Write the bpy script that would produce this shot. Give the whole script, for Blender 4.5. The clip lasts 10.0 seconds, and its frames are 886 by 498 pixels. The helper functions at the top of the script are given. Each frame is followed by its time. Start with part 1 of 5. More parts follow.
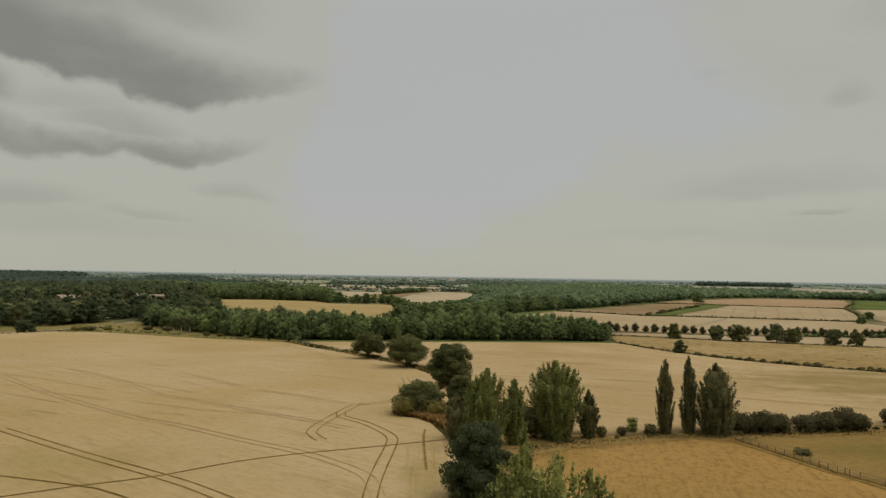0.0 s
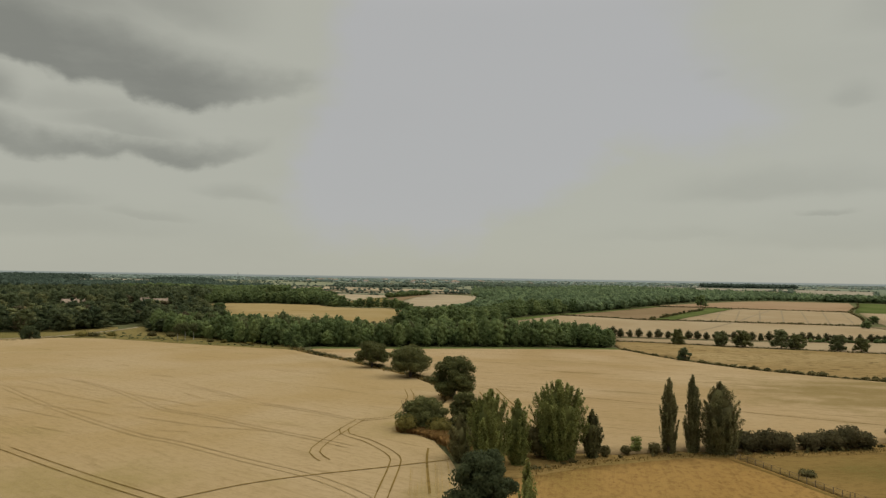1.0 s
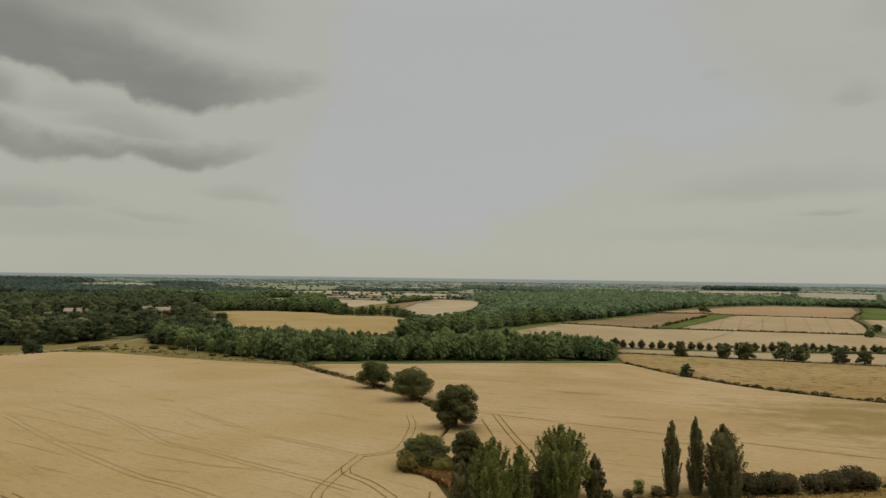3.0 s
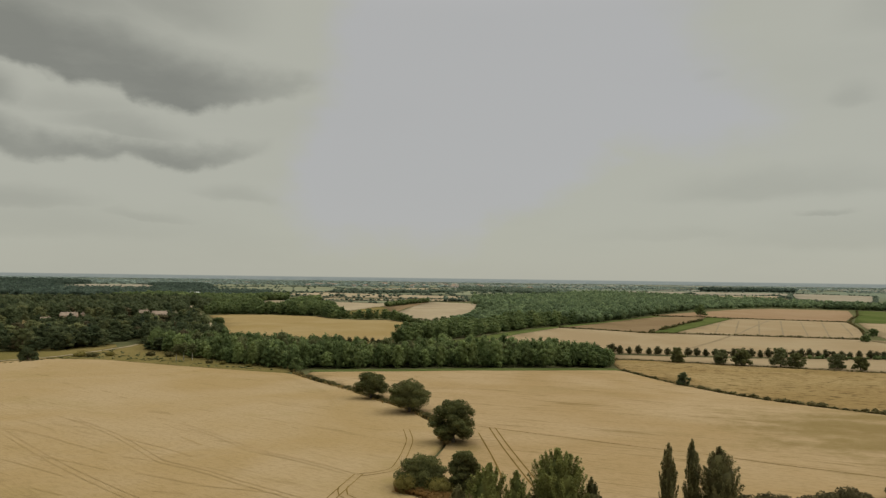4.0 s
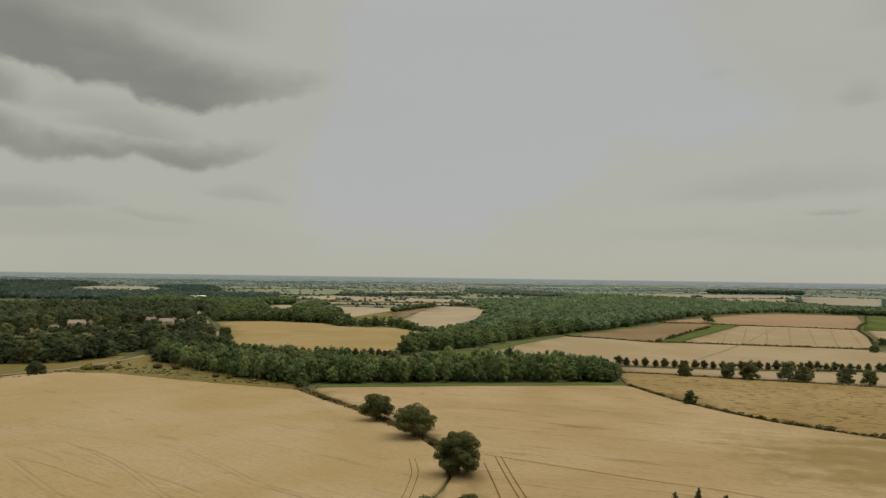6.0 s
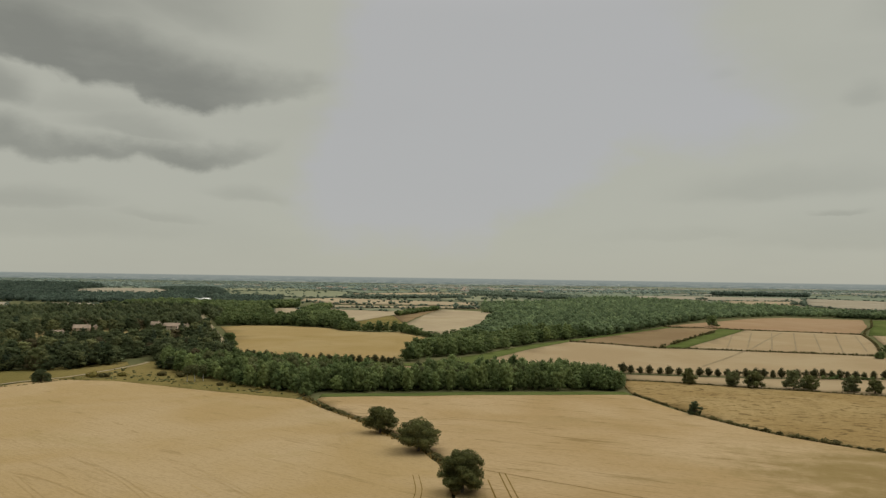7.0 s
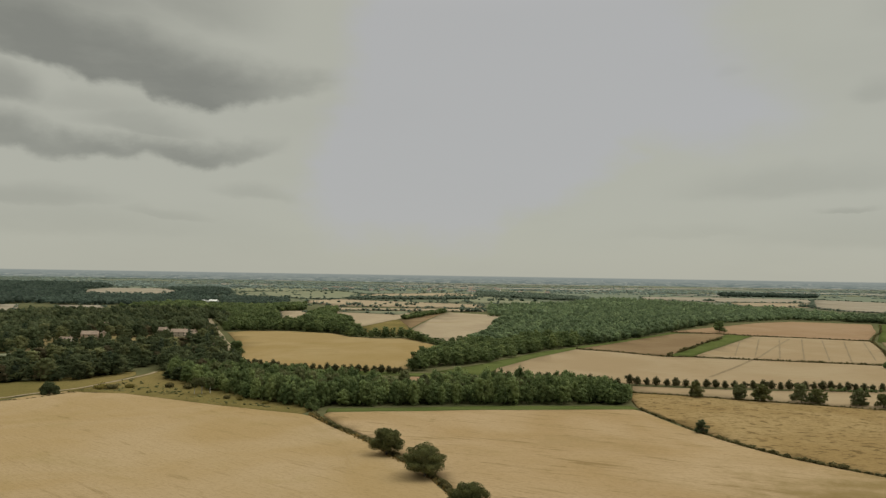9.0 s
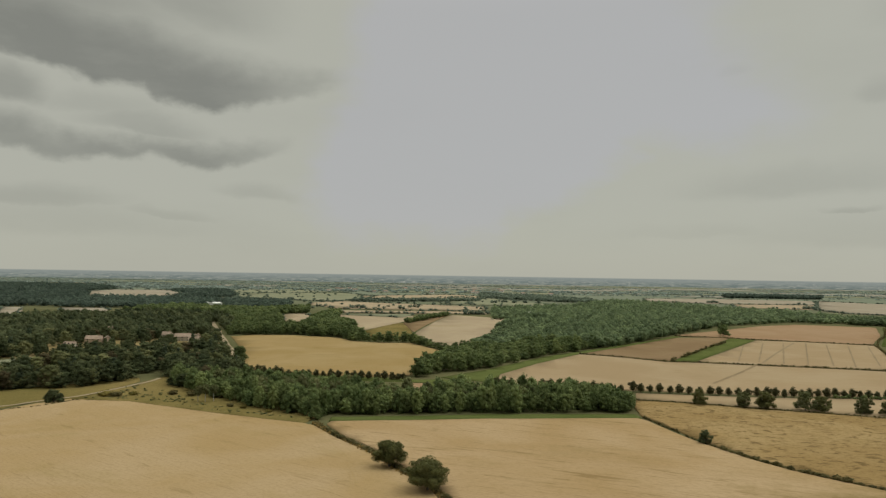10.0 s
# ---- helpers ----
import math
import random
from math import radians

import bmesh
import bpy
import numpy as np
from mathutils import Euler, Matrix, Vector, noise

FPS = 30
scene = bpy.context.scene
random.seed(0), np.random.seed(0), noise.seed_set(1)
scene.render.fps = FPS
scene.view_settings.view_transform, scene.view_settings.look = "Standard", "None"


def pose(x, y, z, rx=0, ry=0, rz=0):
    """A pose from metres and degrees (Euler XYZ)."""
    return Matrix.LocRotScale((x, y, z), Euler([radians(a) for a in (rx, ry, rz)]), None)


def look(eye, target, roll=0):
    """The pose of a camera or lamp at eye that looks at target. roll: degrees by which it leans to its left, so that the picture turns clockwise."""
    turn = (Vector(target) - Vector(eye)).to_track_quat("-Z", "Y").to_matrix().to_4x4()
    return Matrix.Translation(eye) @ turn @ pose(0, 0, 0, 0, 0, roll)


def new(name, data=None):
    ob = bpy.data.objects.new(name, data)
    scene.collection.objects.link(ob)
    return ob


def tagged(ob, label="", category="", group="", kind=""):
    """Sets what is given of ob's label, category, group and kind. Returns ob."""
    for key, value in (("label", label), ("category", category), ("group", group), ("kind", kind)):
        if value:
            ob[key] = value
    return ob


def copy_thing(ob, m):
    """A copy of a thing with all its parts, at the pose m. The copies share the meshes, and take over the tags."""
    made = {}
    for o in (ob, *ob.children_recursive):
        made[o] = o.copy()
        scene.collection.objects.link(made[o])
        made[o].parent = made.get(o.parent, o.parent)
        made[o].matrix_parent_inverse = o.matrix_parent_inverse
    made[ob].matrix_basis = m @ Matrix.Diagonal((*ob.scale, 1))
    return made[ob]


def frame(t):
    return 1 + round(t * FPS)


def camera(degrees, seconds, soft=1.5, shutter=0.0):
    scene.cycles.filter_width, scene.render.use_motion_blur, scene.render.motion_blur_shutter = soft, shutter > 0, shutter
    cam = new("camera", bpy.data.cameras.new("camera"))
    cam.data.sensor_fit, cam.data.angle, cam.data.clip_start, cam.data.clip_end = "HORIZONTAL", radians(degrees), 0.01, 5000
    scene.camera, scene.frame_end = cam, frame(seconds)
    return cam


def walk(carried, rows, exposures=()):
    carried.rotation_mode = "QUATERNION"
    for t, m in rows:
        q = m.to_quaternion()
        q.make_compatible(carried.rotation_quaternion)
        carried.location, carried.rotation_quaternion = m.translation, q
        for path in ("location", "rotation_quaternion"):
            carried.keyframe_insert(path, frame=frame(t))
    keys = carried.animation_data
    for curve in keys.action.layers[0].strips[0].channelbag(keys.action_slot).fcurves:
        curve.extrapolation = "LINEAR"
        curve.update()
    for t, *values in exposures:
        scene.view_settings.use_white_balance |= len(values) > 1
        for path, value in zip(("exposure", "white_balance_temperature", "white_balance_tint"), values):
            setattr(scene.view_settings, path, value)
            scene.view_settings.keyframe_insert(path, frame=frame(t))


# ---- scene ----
cam = camera(66.0, 10.0, soft=1.3)
PATH = [
    (0, -0.00, 0.00, 37.95, 92.302, -0.930, 0.000),
    (0.5, -0.02, -0.02, 39.61, 92.319, -0.899, 0.131),
    (1, -0.02, -0.02, 41.38, 92.378, -0.898, 0.286),
    (1.5, -0.03, -0.03, 43.27, 92.421, -0.869, 0.445),
    (2, -0.01, 0.01, 45.29, 92.454, -0.862, 0.584),
    (2.5, 0.02, 0.03, 47.35, 92.447, -0.815, 0.589),
    (4, 0.02, 0.01, 53.93, 92.458, -0.774, 0.230),
    (4.5, 0.07, 0.01, 56.16, 92.431, -0.776, 0.261),
    (5, 0.14, 0.05, 58.48, 92.424, -0.790, 0.466),
    (5.5, 0.21, 0.07, 60.84, 92.402, -0.800, 0.621),
    (7, 0.13, 0.02, 68.47, 92.447, -0.841, 1.103),
    (7.5, 0.15, -0.03, 71.06, 92.422, -0.864, 1.243),
    (8, 0.16, -0.09, 73.66, 92.403, -0.865, 1.383),
    (8.5, 0.16, -0.16, 76.24, 92.328, -0.872, 1.522),
    (9, 0.17, -0.25, 78.81, 92.235, -0.904, 1.652),
    (9.5, 0.20, -0.36, 81.38, 92.186, -0.899, 1.790),
    (10, 0.25, -0.48, 83.95, 92.235, -0.884, 1.924),
]
walk(cam, [(t, pose(x, y, z, rx, ry, rz)) for t, x, y, z, rx, ry, rz in PATH])

# ---- world, sun, exposure ----
scene.view_settings.exposure = 0.4
SUN_AZ, SUN_EL = 72.0, 54.0          # degrees right of straight ahead, above the horizon
world = bpy.data.worlds.new("world")
scene.world = world
world.use_nodes = True


class Nodes:
    """Short hand for node trees."""

    def __init__(self, tree):
        self.t = tree
        tree.nodes.clear()

    def add(self, kind, **values):
        n = self.t.nodes.new(kind)
        for k, v in values.items():
            if k in n.inputs:
                self.put(n.inputs[k], v)
        return n

    def put(self, socket, v):
        if isinstance(v, bpy.types.NodeSocket):
            self.t.links.new(v, socket)
        elif v is not None:
            socket.default_value = v

    def math(self, op, a, b=None, c=None, clamp=False):
        n = self.t.nodes.new("ShaderNodeMath")
        n.operation, n.use_clamp = op, clamp
        for i, v in enumerate((a, b, c)):
            self.put(n.inputs[i], v)
        return n.outputs[0]

    def noise(self, vec, scale, detail=3.0, rough=0.55, warp=0.0):
        n = self.t.nodes.new("ShaderNodeTexNoise")
        self.put(n.inputs["Vector"], vec)
        n.inputs["Scale"].default_value, n.inputs["Detail"].default_value = scale, detail
        n.inputs["Roughness"].default_value, n.inputs["Distortion"].default_value = rough, warp
        return n.outputs["Fac"]

    def mix(self, fac, a, b, blend="MIX"):
        n = self.t.nodes.new("ShaderNodeMix")
        n.data_type, n.blend_type = "RGBA", blend
        self.put(n.inputs[0], fac)
        for s, v in ((n.inputs[6], a), (n.inputs[7], b)):
            self.put(s, (*v, 1.0) if isinstance(v, tuple) and len(v) == 3 else v)
        return n.outputs[2]

    def step(self, v, lo, hi, a=0.0, b=1.0):
        n = self.t.nodes.new("ShaderNodeMapRange")
        n.interpolation_type = "SMOOTHSTEP"
        self.put(n.inputs[0], v)
        for i, k in enumerate((lo, hi, a, b)):
            n.inputs[i + 1].default_value = k
        return n.outputs[0]

    def scaled(self, vec, sx, sy, sz, turn=0.0):
        n = self.t.nodes.new("ShaderNodeMapping")
        n.vector_type = "TEXTURE"
        self.put(n.inputs["Vector"], vec)
        n.inputs["Scale"].default_value = (1 / sx, 1 / sy, 1 / sz)
        n.inputs["Rotation"].default_value = (0, 0, radians(turn))
        return n.outputs[0]


def build_world():
    g = Nodes(world.node_tree)
    co = g.add("ShaderNodeTexCoord").outputs["Generated"]
    xyz = g.add("ShaderNodeSeparateXYZ", Vector=co)
    X, Y, Z = xyz.outputs
    az = g.math("MULTIPLY", g.math("ARCTAN2", X, Y), 57.2958)
    el = g.math("MULTIPLY", g.math("ARCSINE", Z), 57.2958)
    # ragged edges for the clouds
    flat = g.scaled(co, 1.0, 1.0, 1.9)

    def wander(vec, scale, amount, detail=6.0):
        return g.math("MULTIPLY", g.math("SUBTRACT", g.noise(vec, scale, detail, 0.58), 0.5), amount)

    w1, w2, puff = wander(flat, 4.0, 5.0), wander(g.scaled(co, 1.2, 1.0, 1.8), 7.0, 2.4), wander(g.scaled(co, 1.0, 1.0, 1.5), 26.0, 1.5, 4.0)
    azw, elw = g.math("ADD", az, w1), g.math("ADD", el, w2)
    elp = g.math("ADD", el, g.math("ADD", puff, wander(flat, 9.0, 1.3)))
    azp = g.math("ADD", az, wander(flat, 11.0, 1.2))

    def cloud(a0, e0, wa, we, tilt, gain, a=azw, e=elw, soft=0.2, under=1.7):
        da, de = g.math("SUBTRACT", a, a0), g.math("SUBTRACT", e, e0)
        c, s = math.cos(radians(tilt)), math.sin(radians(tilt))
        u = g.math("DIVIDE", g.math("ADD", g.math("MULTIPLY", da, c), g.math("MULTIPLY", de, s)), wa)
        v = g.math("DIVIDE", g.math("SUBTRACT", g.math("MULTIPLY", de, c), g.math("MULTIPLY", da, s)), we)
        if under:
            v = g.math("MAXIMUM", g.math("MULTIPLY", v, 0.72), g.math("MULTIPLY", v, -under))
        r = g.math("SQRT", g.math("ADD", g.math("MULTIPLY", u, u), g.math("MULTIPLY", v, v)))
        return g.step(r, soft, 1.2, gain, 0.0)

    def bank(stops, edge=0.75):
        """A flat-based cloud bank: rows of azimuth, height of the base, thickness, density."""
        lo, hi = stops[0][0], stops[-1][0]
        ramp = g.add("ShaderNodeValToRGB", Fac=g.math("DIVIDE", g.math("SUBTRACT", azp, lo), hi - lo))
        els = ramp.color_ramp.elements
        for k, (a, base, thick, dens) in enumerate(stops):
            e = els[k] if k < 2 and k == 0 else els[-1] if k == len(stops) - 1 else els.new((a - lo) / (hi - lo))
            e.position, e.color = (a - lo) / (hi - lo), (base / 30, thick / 10, dens, 1)
        sep = g.add("ShaderNodeSeparateColor", Color=ramp.outputs[0])
        v = g.math("SUBTRACT", elp, g.math("MULTIPLY", sep.outputs[0], 30.0))
        up = g.math("DIVIDE", v, g.math("MULTIPLY", sep.outputs[1], 10.0))
        return g.math("MULTIPLY", g.math("MULTIPLY", g.step(v, -0.25, edge), g.step(up, 0.35, 1.3, 1.0, 0.0)), sep.outputs[2])

    dark = g.math("MAXIMUM", bank(((-44, 15.2, 7.5, 0.97), (-34, 14.7, 7.0, 0.98), (-32, 14.4, 6.6, 0.96), (-29.5, 13.7, 6.4, 0.94), (-26.2, 13.9, 6.0, 0.92), (-25.2, 12.9, 6.2, 0.97), (-21, 12.4, 5.2, 1.0),
                                   (-18, 13.0, 3.8, 0.9), (-15.8, 13.7, 2.8, 0.62), (-12.5, 14.6, 1.8, 0.36), (-9.5, 15.4, 1.4, 0.0))),
                  bank(((-44, 9.6, 2.6, 0.7), (-33.8, 8.7, 2.5, 0.7), (-31.8, 8.1, 2.2, 0.74), (-28.8, 8.2, 2.0, 0.74), (-25.3, 8.8, 1.7, 0.66), (-23.3, 8.3, 2.1, 0.8), (-21, 8.0, 2.3, 0.82), (-17.4, 8.9, 1.9, 0.5), (-14.4, 9.8, 1.2, 0.0)), 0.6))
    for args in ((-40, 21.0, 20, 6.0, -6, 0.74), (-25, 21.0, 10, 4.0, -8, 0.45), (-35.5, 12.6, 2.6, 1.6, 0, 0.6), (-26, 11.0, 6, 1.0, -4, 0.38), (-30, 12.2, 6, 0.9, -3, 0.2),
                 (-17, 6.2, 4.0, 0.75, -6, 0.22), (-23.5, 4.4, 4.5, 0.5, -6, 0.22), (-33, 5.2, 7, 0.9, 0, 0.26), (-31, 3.4, 14, 1.6, 0, 0.12),
                 (26, 7.0, 10, 1.5, 2, 0.22), (29.2, 5.0, 2.2, 0.3, 2, 0.3), (31.2, 13.0, 1.8, 1.1, -8, 0.2), (21.3, 15.8, 1.5, 0.5, 6, 0.14), (33, 18.5, 4, 2.4, 0, 0.16), (31, 3.2, 9, 1.6, 0, 0.14), (18, 3.6, 8, 0.6, 0, 0.08),
                 (-70, 18, 20, 6, 0, 0.6), (75, 20, 24, 6, 5, 0.4), (150, 25, 40, 8, 0, 0.5), (-140, 22, 35, 7, 0, 0.5)):
        dark = g.math("MAXIMUM", dark, cloud(*args))
    drift = g.step(g.noise(g.scaled(co, 1.0, 1.0, 4.0), 3.0, 5.0, 0.55), 0.45, 0.75, 0.0, 0.07)
    dark = g.math("MULTIPLY", g.math("ADD", dark, drift), g.step(g.noise(g.scaled(co, 1.0, 1.0, 3.0), 9.0, 5.0, 0.6), 0.25, 0.7, 0.86, 1.05))
    # the brightest stretch of thin cloud, in front of the hidden sun's glow
    azb = g.math("ADD", az, g.math("ADD", wander(flat, 5.0, 10.0), wander(flat, 16.0, 3.0)))
    elb = g.math("ADD", el, g.math("ADD", wander(flat, 6.0, 6.0), puff))
    left = g.step(g.math("SUBTRACT", azb, g.math("MULTIPLY_ADD", g.math("MAXIMUM", g.math("SUBTRACT", el, 9.0), 0.0), 0.33, -13.6)), -1.5, 3.0)
    right = g.step(g.math("SUBTRACT", azb, g.math("MULTIPLY_ADD", g.math("MAXIMUM", g.math("SUBTRACT", el, 12.5), 0.0), -0.6, 26.5)), -5.0, 2.5, 1.0, 0.0)
    floor_el = g.math("MAXIMUM", g.math("MINIMUM", g.math("MULTIPLY_ADD", azb, 0.62, 0.8), 10.0), 2.6)
    above = g.step(g.math("SUBTRACT", elb, floor_el), -1.0, 2.2)
    bright = g.math("MULTIPLY", g.math("MULTIPLY", left, right), above)
    sky = g.add("ShaderNodeTexSky")
    sky.sky_type, sky.sun_disc = "NISHITA", False
    sky.sun_elevation, sky.sun_rotation = radians(SUN_EL), radians(SUN_AZ)
    clear = g.mix(1.0, sky.outputs[0], (0.06, 0.06, 0.06), "MULTIPLY")
    veil = g.mix(bright, SKY_VEIL, SKY_BRIGHT)
    veil = g.mix(g.math("MINIMUM", g.math("MULTIPLY", dark, g.math("MULTIPLY_ADD", bright, -0.7, 1.0)), 0.97), veil, SKY_DARK)
    col = g.mix(0.93, clear, veil)
    # an overcast sky grows brighter towards the zenith
    lift = g.step(el, 21.0, 46.0, 1.0, 3.0)
    grey = g.add("ShaderNodeCombineColor", Red=lift, Green=lift, Blue=lift)
    col = g.mix(1.0, col, grey.outputs[0], "MULTIPLY")
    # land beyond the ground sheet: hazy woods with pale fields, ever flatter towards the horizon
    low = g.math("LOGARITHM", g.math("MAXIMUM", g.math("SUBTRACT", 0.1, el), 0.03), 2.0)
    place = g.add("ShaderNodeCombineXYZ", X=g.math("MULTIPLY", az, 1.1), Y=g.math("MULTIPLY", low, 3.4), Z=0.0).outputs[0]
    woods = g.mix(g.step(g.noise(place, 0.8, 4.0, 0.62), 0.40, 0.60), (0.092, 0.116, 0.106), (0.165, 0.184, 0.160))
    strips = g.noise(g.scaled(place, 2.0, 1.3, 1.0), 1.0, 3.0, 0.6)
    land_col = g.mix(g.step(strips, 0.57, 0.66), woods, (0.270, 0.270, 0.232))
    # haze painted into the backdrop's land colour, stronger towards the horizon
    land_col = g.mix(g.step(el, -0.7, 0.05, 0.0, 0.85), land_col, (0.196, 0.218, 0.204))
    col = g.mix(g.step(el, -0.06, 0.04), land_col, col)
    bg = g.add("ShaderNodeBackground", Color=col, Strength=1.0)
    out = g.add("ShaderNodeOutputWorld")
    g.t.links.new(bg.outputs[0], out.inputs[0])


SKY_VEIL, SKY_BRIGHT, SKY_DARK = (0.334, 0.334, 0.283), (0.334, 0.334, 0.328), (0.168, 0.169, 0.143)
build_world()
sun = new("sun", bpy.data.lights.new("sun", "SUN"))
sun.data.energy, sun.data.angle, sun.data.color = 1.15, radians(45), (1.0, 0.945, 0.86)
sun.matrix_world = look((0, 0, 300), (-math.sin(radians(SUN_AZ)) * 100, -math.cos(radians(SUN_AZ)) * 100, 300 - 100 * math.tan(radians(SUN_EL))))

# ---- materials ----


def leaf_material(name, dark, light, warm, patch=9.0, mottle=0.7, through_leaf=0.5):
    m = bpy.data.materials.new(name)
    m.use_nodes = True
    g = Nodes(m.node_tree)
    geo = g.add("ShaderNodeNewGeometry")
    pos = geo.outputs["Position"]
    one = g.add("ShaderNodeObjectInfo").outputs["Random"]
    col = g.mix(g.math("MULTIPLY_ADD", geo.outputs["Random Per Island"], mottle, 0.5 - mottle / 2), dark, light)
    tint = g.add("ShaderNodeAttribute")
    tint.attribute_name = "tint"
    tree = g.step(g.noise(g.scaled(pos, 1 / patch, 1 / patch, 0.3 / patch), 1.0, 2.0), 0.35, 0.7)
    col = g.mix(g.math("MULTIPLY", g.math("MULTIPLY_ADD", tree, 0.5, g.math("MULTIPLY", tint.outputs["Fac"], 0.5)), 0.8), col, warm)
    fine = g.step(g.noise(pos, 0.45, 3.0, 0.6), 0.3, 0.75, 0.8, 1.2)
    vary = g.math("MULTIPLY", fine, g.math("MULTIPLY", g.math("MULTIPLY_ADD", one, 0.2, 0.9), g.math("MULTIPLY_ADD", tint.outputs["Fac"], 0.5, 0.78)))
    grey = g.add("ShaderNodeCombineColor", Red=vary, Green=vary, Blue=vary)
    col = g.mix(1.0, col, grey.outputs[0], "MULTIPLY")
    b = g.add("ShaderNodeBsdfPrincipled", **{"Base Color": col, "Roughness": 0.62})
    b.inputs["Specular IOR Level"].default_value = 0.05
    tr = g.add("ShaderNodeBsdfTranslucent", Color=col)
    mx = g.add("ShaderNodeMixShader")
    mx.inputs[0].default_value = through_leaf
    g.t.links.new(b.outputs[0], mx.inputs[1])
    g.t.links.new(tr.outputs[0], mx.inputs[2])
    g.t.links.new(mx.outputs[0], g.add("ShaderNodeOutputMaterial").inputs[0])
    return m


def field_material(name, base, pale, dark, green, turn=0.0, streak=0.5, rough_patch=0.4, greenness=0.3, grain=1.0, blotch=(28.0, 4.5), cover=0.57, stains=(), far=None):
    """Crop or grass seen from above: broad blotches, streaks along the rows, fine grain."""
    m = bpy.data.materials.new(name)
    m.use_nodes = True
    g = Nodes(m.node_tree)
    pos = g.add("ShaderNodeNewGeometry").outputs["Position"]
    broad = g.step(g.noise(pos, 0.012, 4.0, 0.55, 0.6), 0.35, 0.68)
    col = g.mix(broad, base, pale)
    patch = g.step(g.noise(g.scaled(pos, 0.016, 0.03, 0.02, turn), 1.0, 5.0, 0.6, 0.8), 0.52, 0.75)
    col = g.mix(g.math("MULTIPLY", patch, greenness), col, green)
    for x, y, rx, ry in stains:      # places where the crop stays thin and green
        p = g.add("ShaderNodeSeparateXYZ", Vector=pos)
        wob = g.math("MULTIPLY", g.math("SUBTRACT", g.noise(pos, 0.09, 5.0, 0.65), 0.5), 2.4)
        u, v = g.math("DIVIDE", g.math("SUBTRACT", p.outputs[0], x), rx), g.math("DIVIDE", g.math("SUBTRACT", p.outputs[1], y), ry)
        d = g.math("ADD", g.math("SQRT", g.math("ADD", g.math("MULTIPLY", u, u), g.math("MULTIPLY", v, v))), wob)
        col = g.mix(g.step(d, 0.1, 1.4, 0.75, 0.0), col, green)
    long = g.noise(g.scaled(pos, 1 / blotch[0], 1 / blotch[1], 0.1, turn), 1.0, 5.0, 0.62, 0.7)
    col = g.mix(g.math("MULTIPLY", g.step(long, cover, cover + 0.15), streak), col, dark)
    rows = g.noise(g.scaled(pos, 0.04, 1.4, 0.4, turn), 1.0, 3.0, 0.6)
    col = g.mix(g.math("MULTIPLY", g.step(rows, 0.5, 0.8), 0.25 * grain), col, dark)
    tuft = g.noise(g.scaled(pos, 0.5, 0.9, 0.7, turn), 1.0, 5.0, 0.7)
    col = g.mix(g.math("MULTIPLY", g.step(tuft, 0.44, 0.66), rough_patch), col, dark)
    fleck = g.noise(pos, 4.0, 2.0, 0.6)
    col = g.mix(g.math("MULTIPLY", g.step(fleck, 0.35, 0.8), 0.3 * grain), col, pale)
    if far:      # distance haze mixed into the colour beyond the woods
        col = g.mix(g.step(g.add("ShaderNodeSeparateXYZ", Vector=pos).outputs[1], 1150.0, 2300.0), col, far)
    b = g.add("ShaderNodeBsdfPrincipled", **{"Base Color": col, "Roughness": 0.9})
    b.inputs["Specular IOR Level"].default_value = 0.0
    bump = g.add("ShaderNodeBump", Strength=0.6, Distance=0.35)
    g.put(bump.inputs["Height"], g.math("ADD", tuft, g.math("MULTIPLY", rows, 0.6)))
    g.t.links.new(bump.outputs[0], b.inputs["Normal"])
    g.t.links.new(b.outputs[0], g.add("ShaderNodeOutputMaterial").inputs[0])
    return m


def plain_material(name, a, b2, scale, rough=0.85, bump=0.3, metal=0.0):
    m = bpy.data.materials.new(name)
    m.use_nodes = True
    g = Nodes(m.node_tree)
    pos = g.add("ShaderNodeNewGeometry").outputs["Position"]
    n1, n2 = g.noise(pos, scale, 5.0, 0.65), g.noise(pos, scale * 0.13, 3.0, 0.6)
    col = g.mix(g.step(g.math("MULTIPLY_ADD", n2, 0.6, g.math("MULTIPLY", n1, 0.4)), 0.32, 0.68), a, b2)
    b = g.add("ShaderNodeBsdfPrincipled", **{"Base Color": col, "Roughness": rough, "Metallic": metal})
    bp = g.add("ShaderNodeBump", Strength=bump, Distance=0.05, Height=n1)
    g.t.links.new(bp.outputs[0], b.inputs["Normal"])
    g.t.links.new(b.outputs[0], g.add("ShaderNodeOutputMaterial").inputs[0])
    return m


WHEAT = field_material("ripe wheat", (0.278, 0.195, 0.094), (0.320, 0.238, 0.140), (0.165, 0.113, 0.049), (0.217, 0.163, 0.065), -38, 0.5, 0.3, 0.5, 1.3, stains=((-9, 158, 5, 4), (-2, 100, 4, 20), (-1, 192, 3, 12), (-60, 104, 26, 14)))
WHEAT_MID = field_material("ripe wheat by the oaks", (0.273, 0.189, 0.095), (0.330, 0.243, 0.145), (0.159, 0.108, 0.046), (0.160, 0.116, 0.044), -24, 0.75, 0.35, 0.3, 1.3, (26.0, 3.6), 0.545, stains=((170, 225, 75, 62), (175, 235, 40, 9), (205, 208, 60, 14), (138, 240, 30, 9), (160, 258, 24, 7), (122, 230, 16, 6), (150, 205, 50, 12), (190, 190, 60, 18), (7, 192, 4, 18)))
LODGED = field_material("lodged barley", (0.221, 0.150, 0.065), (0.294, 0.214, 0.108), (0.069, 0.045, 0.017), (0.157, 0.112, 0.041), -8, 0.85, 0.5, 0.6, 1.6, (6.0, 5.0), 0.505)
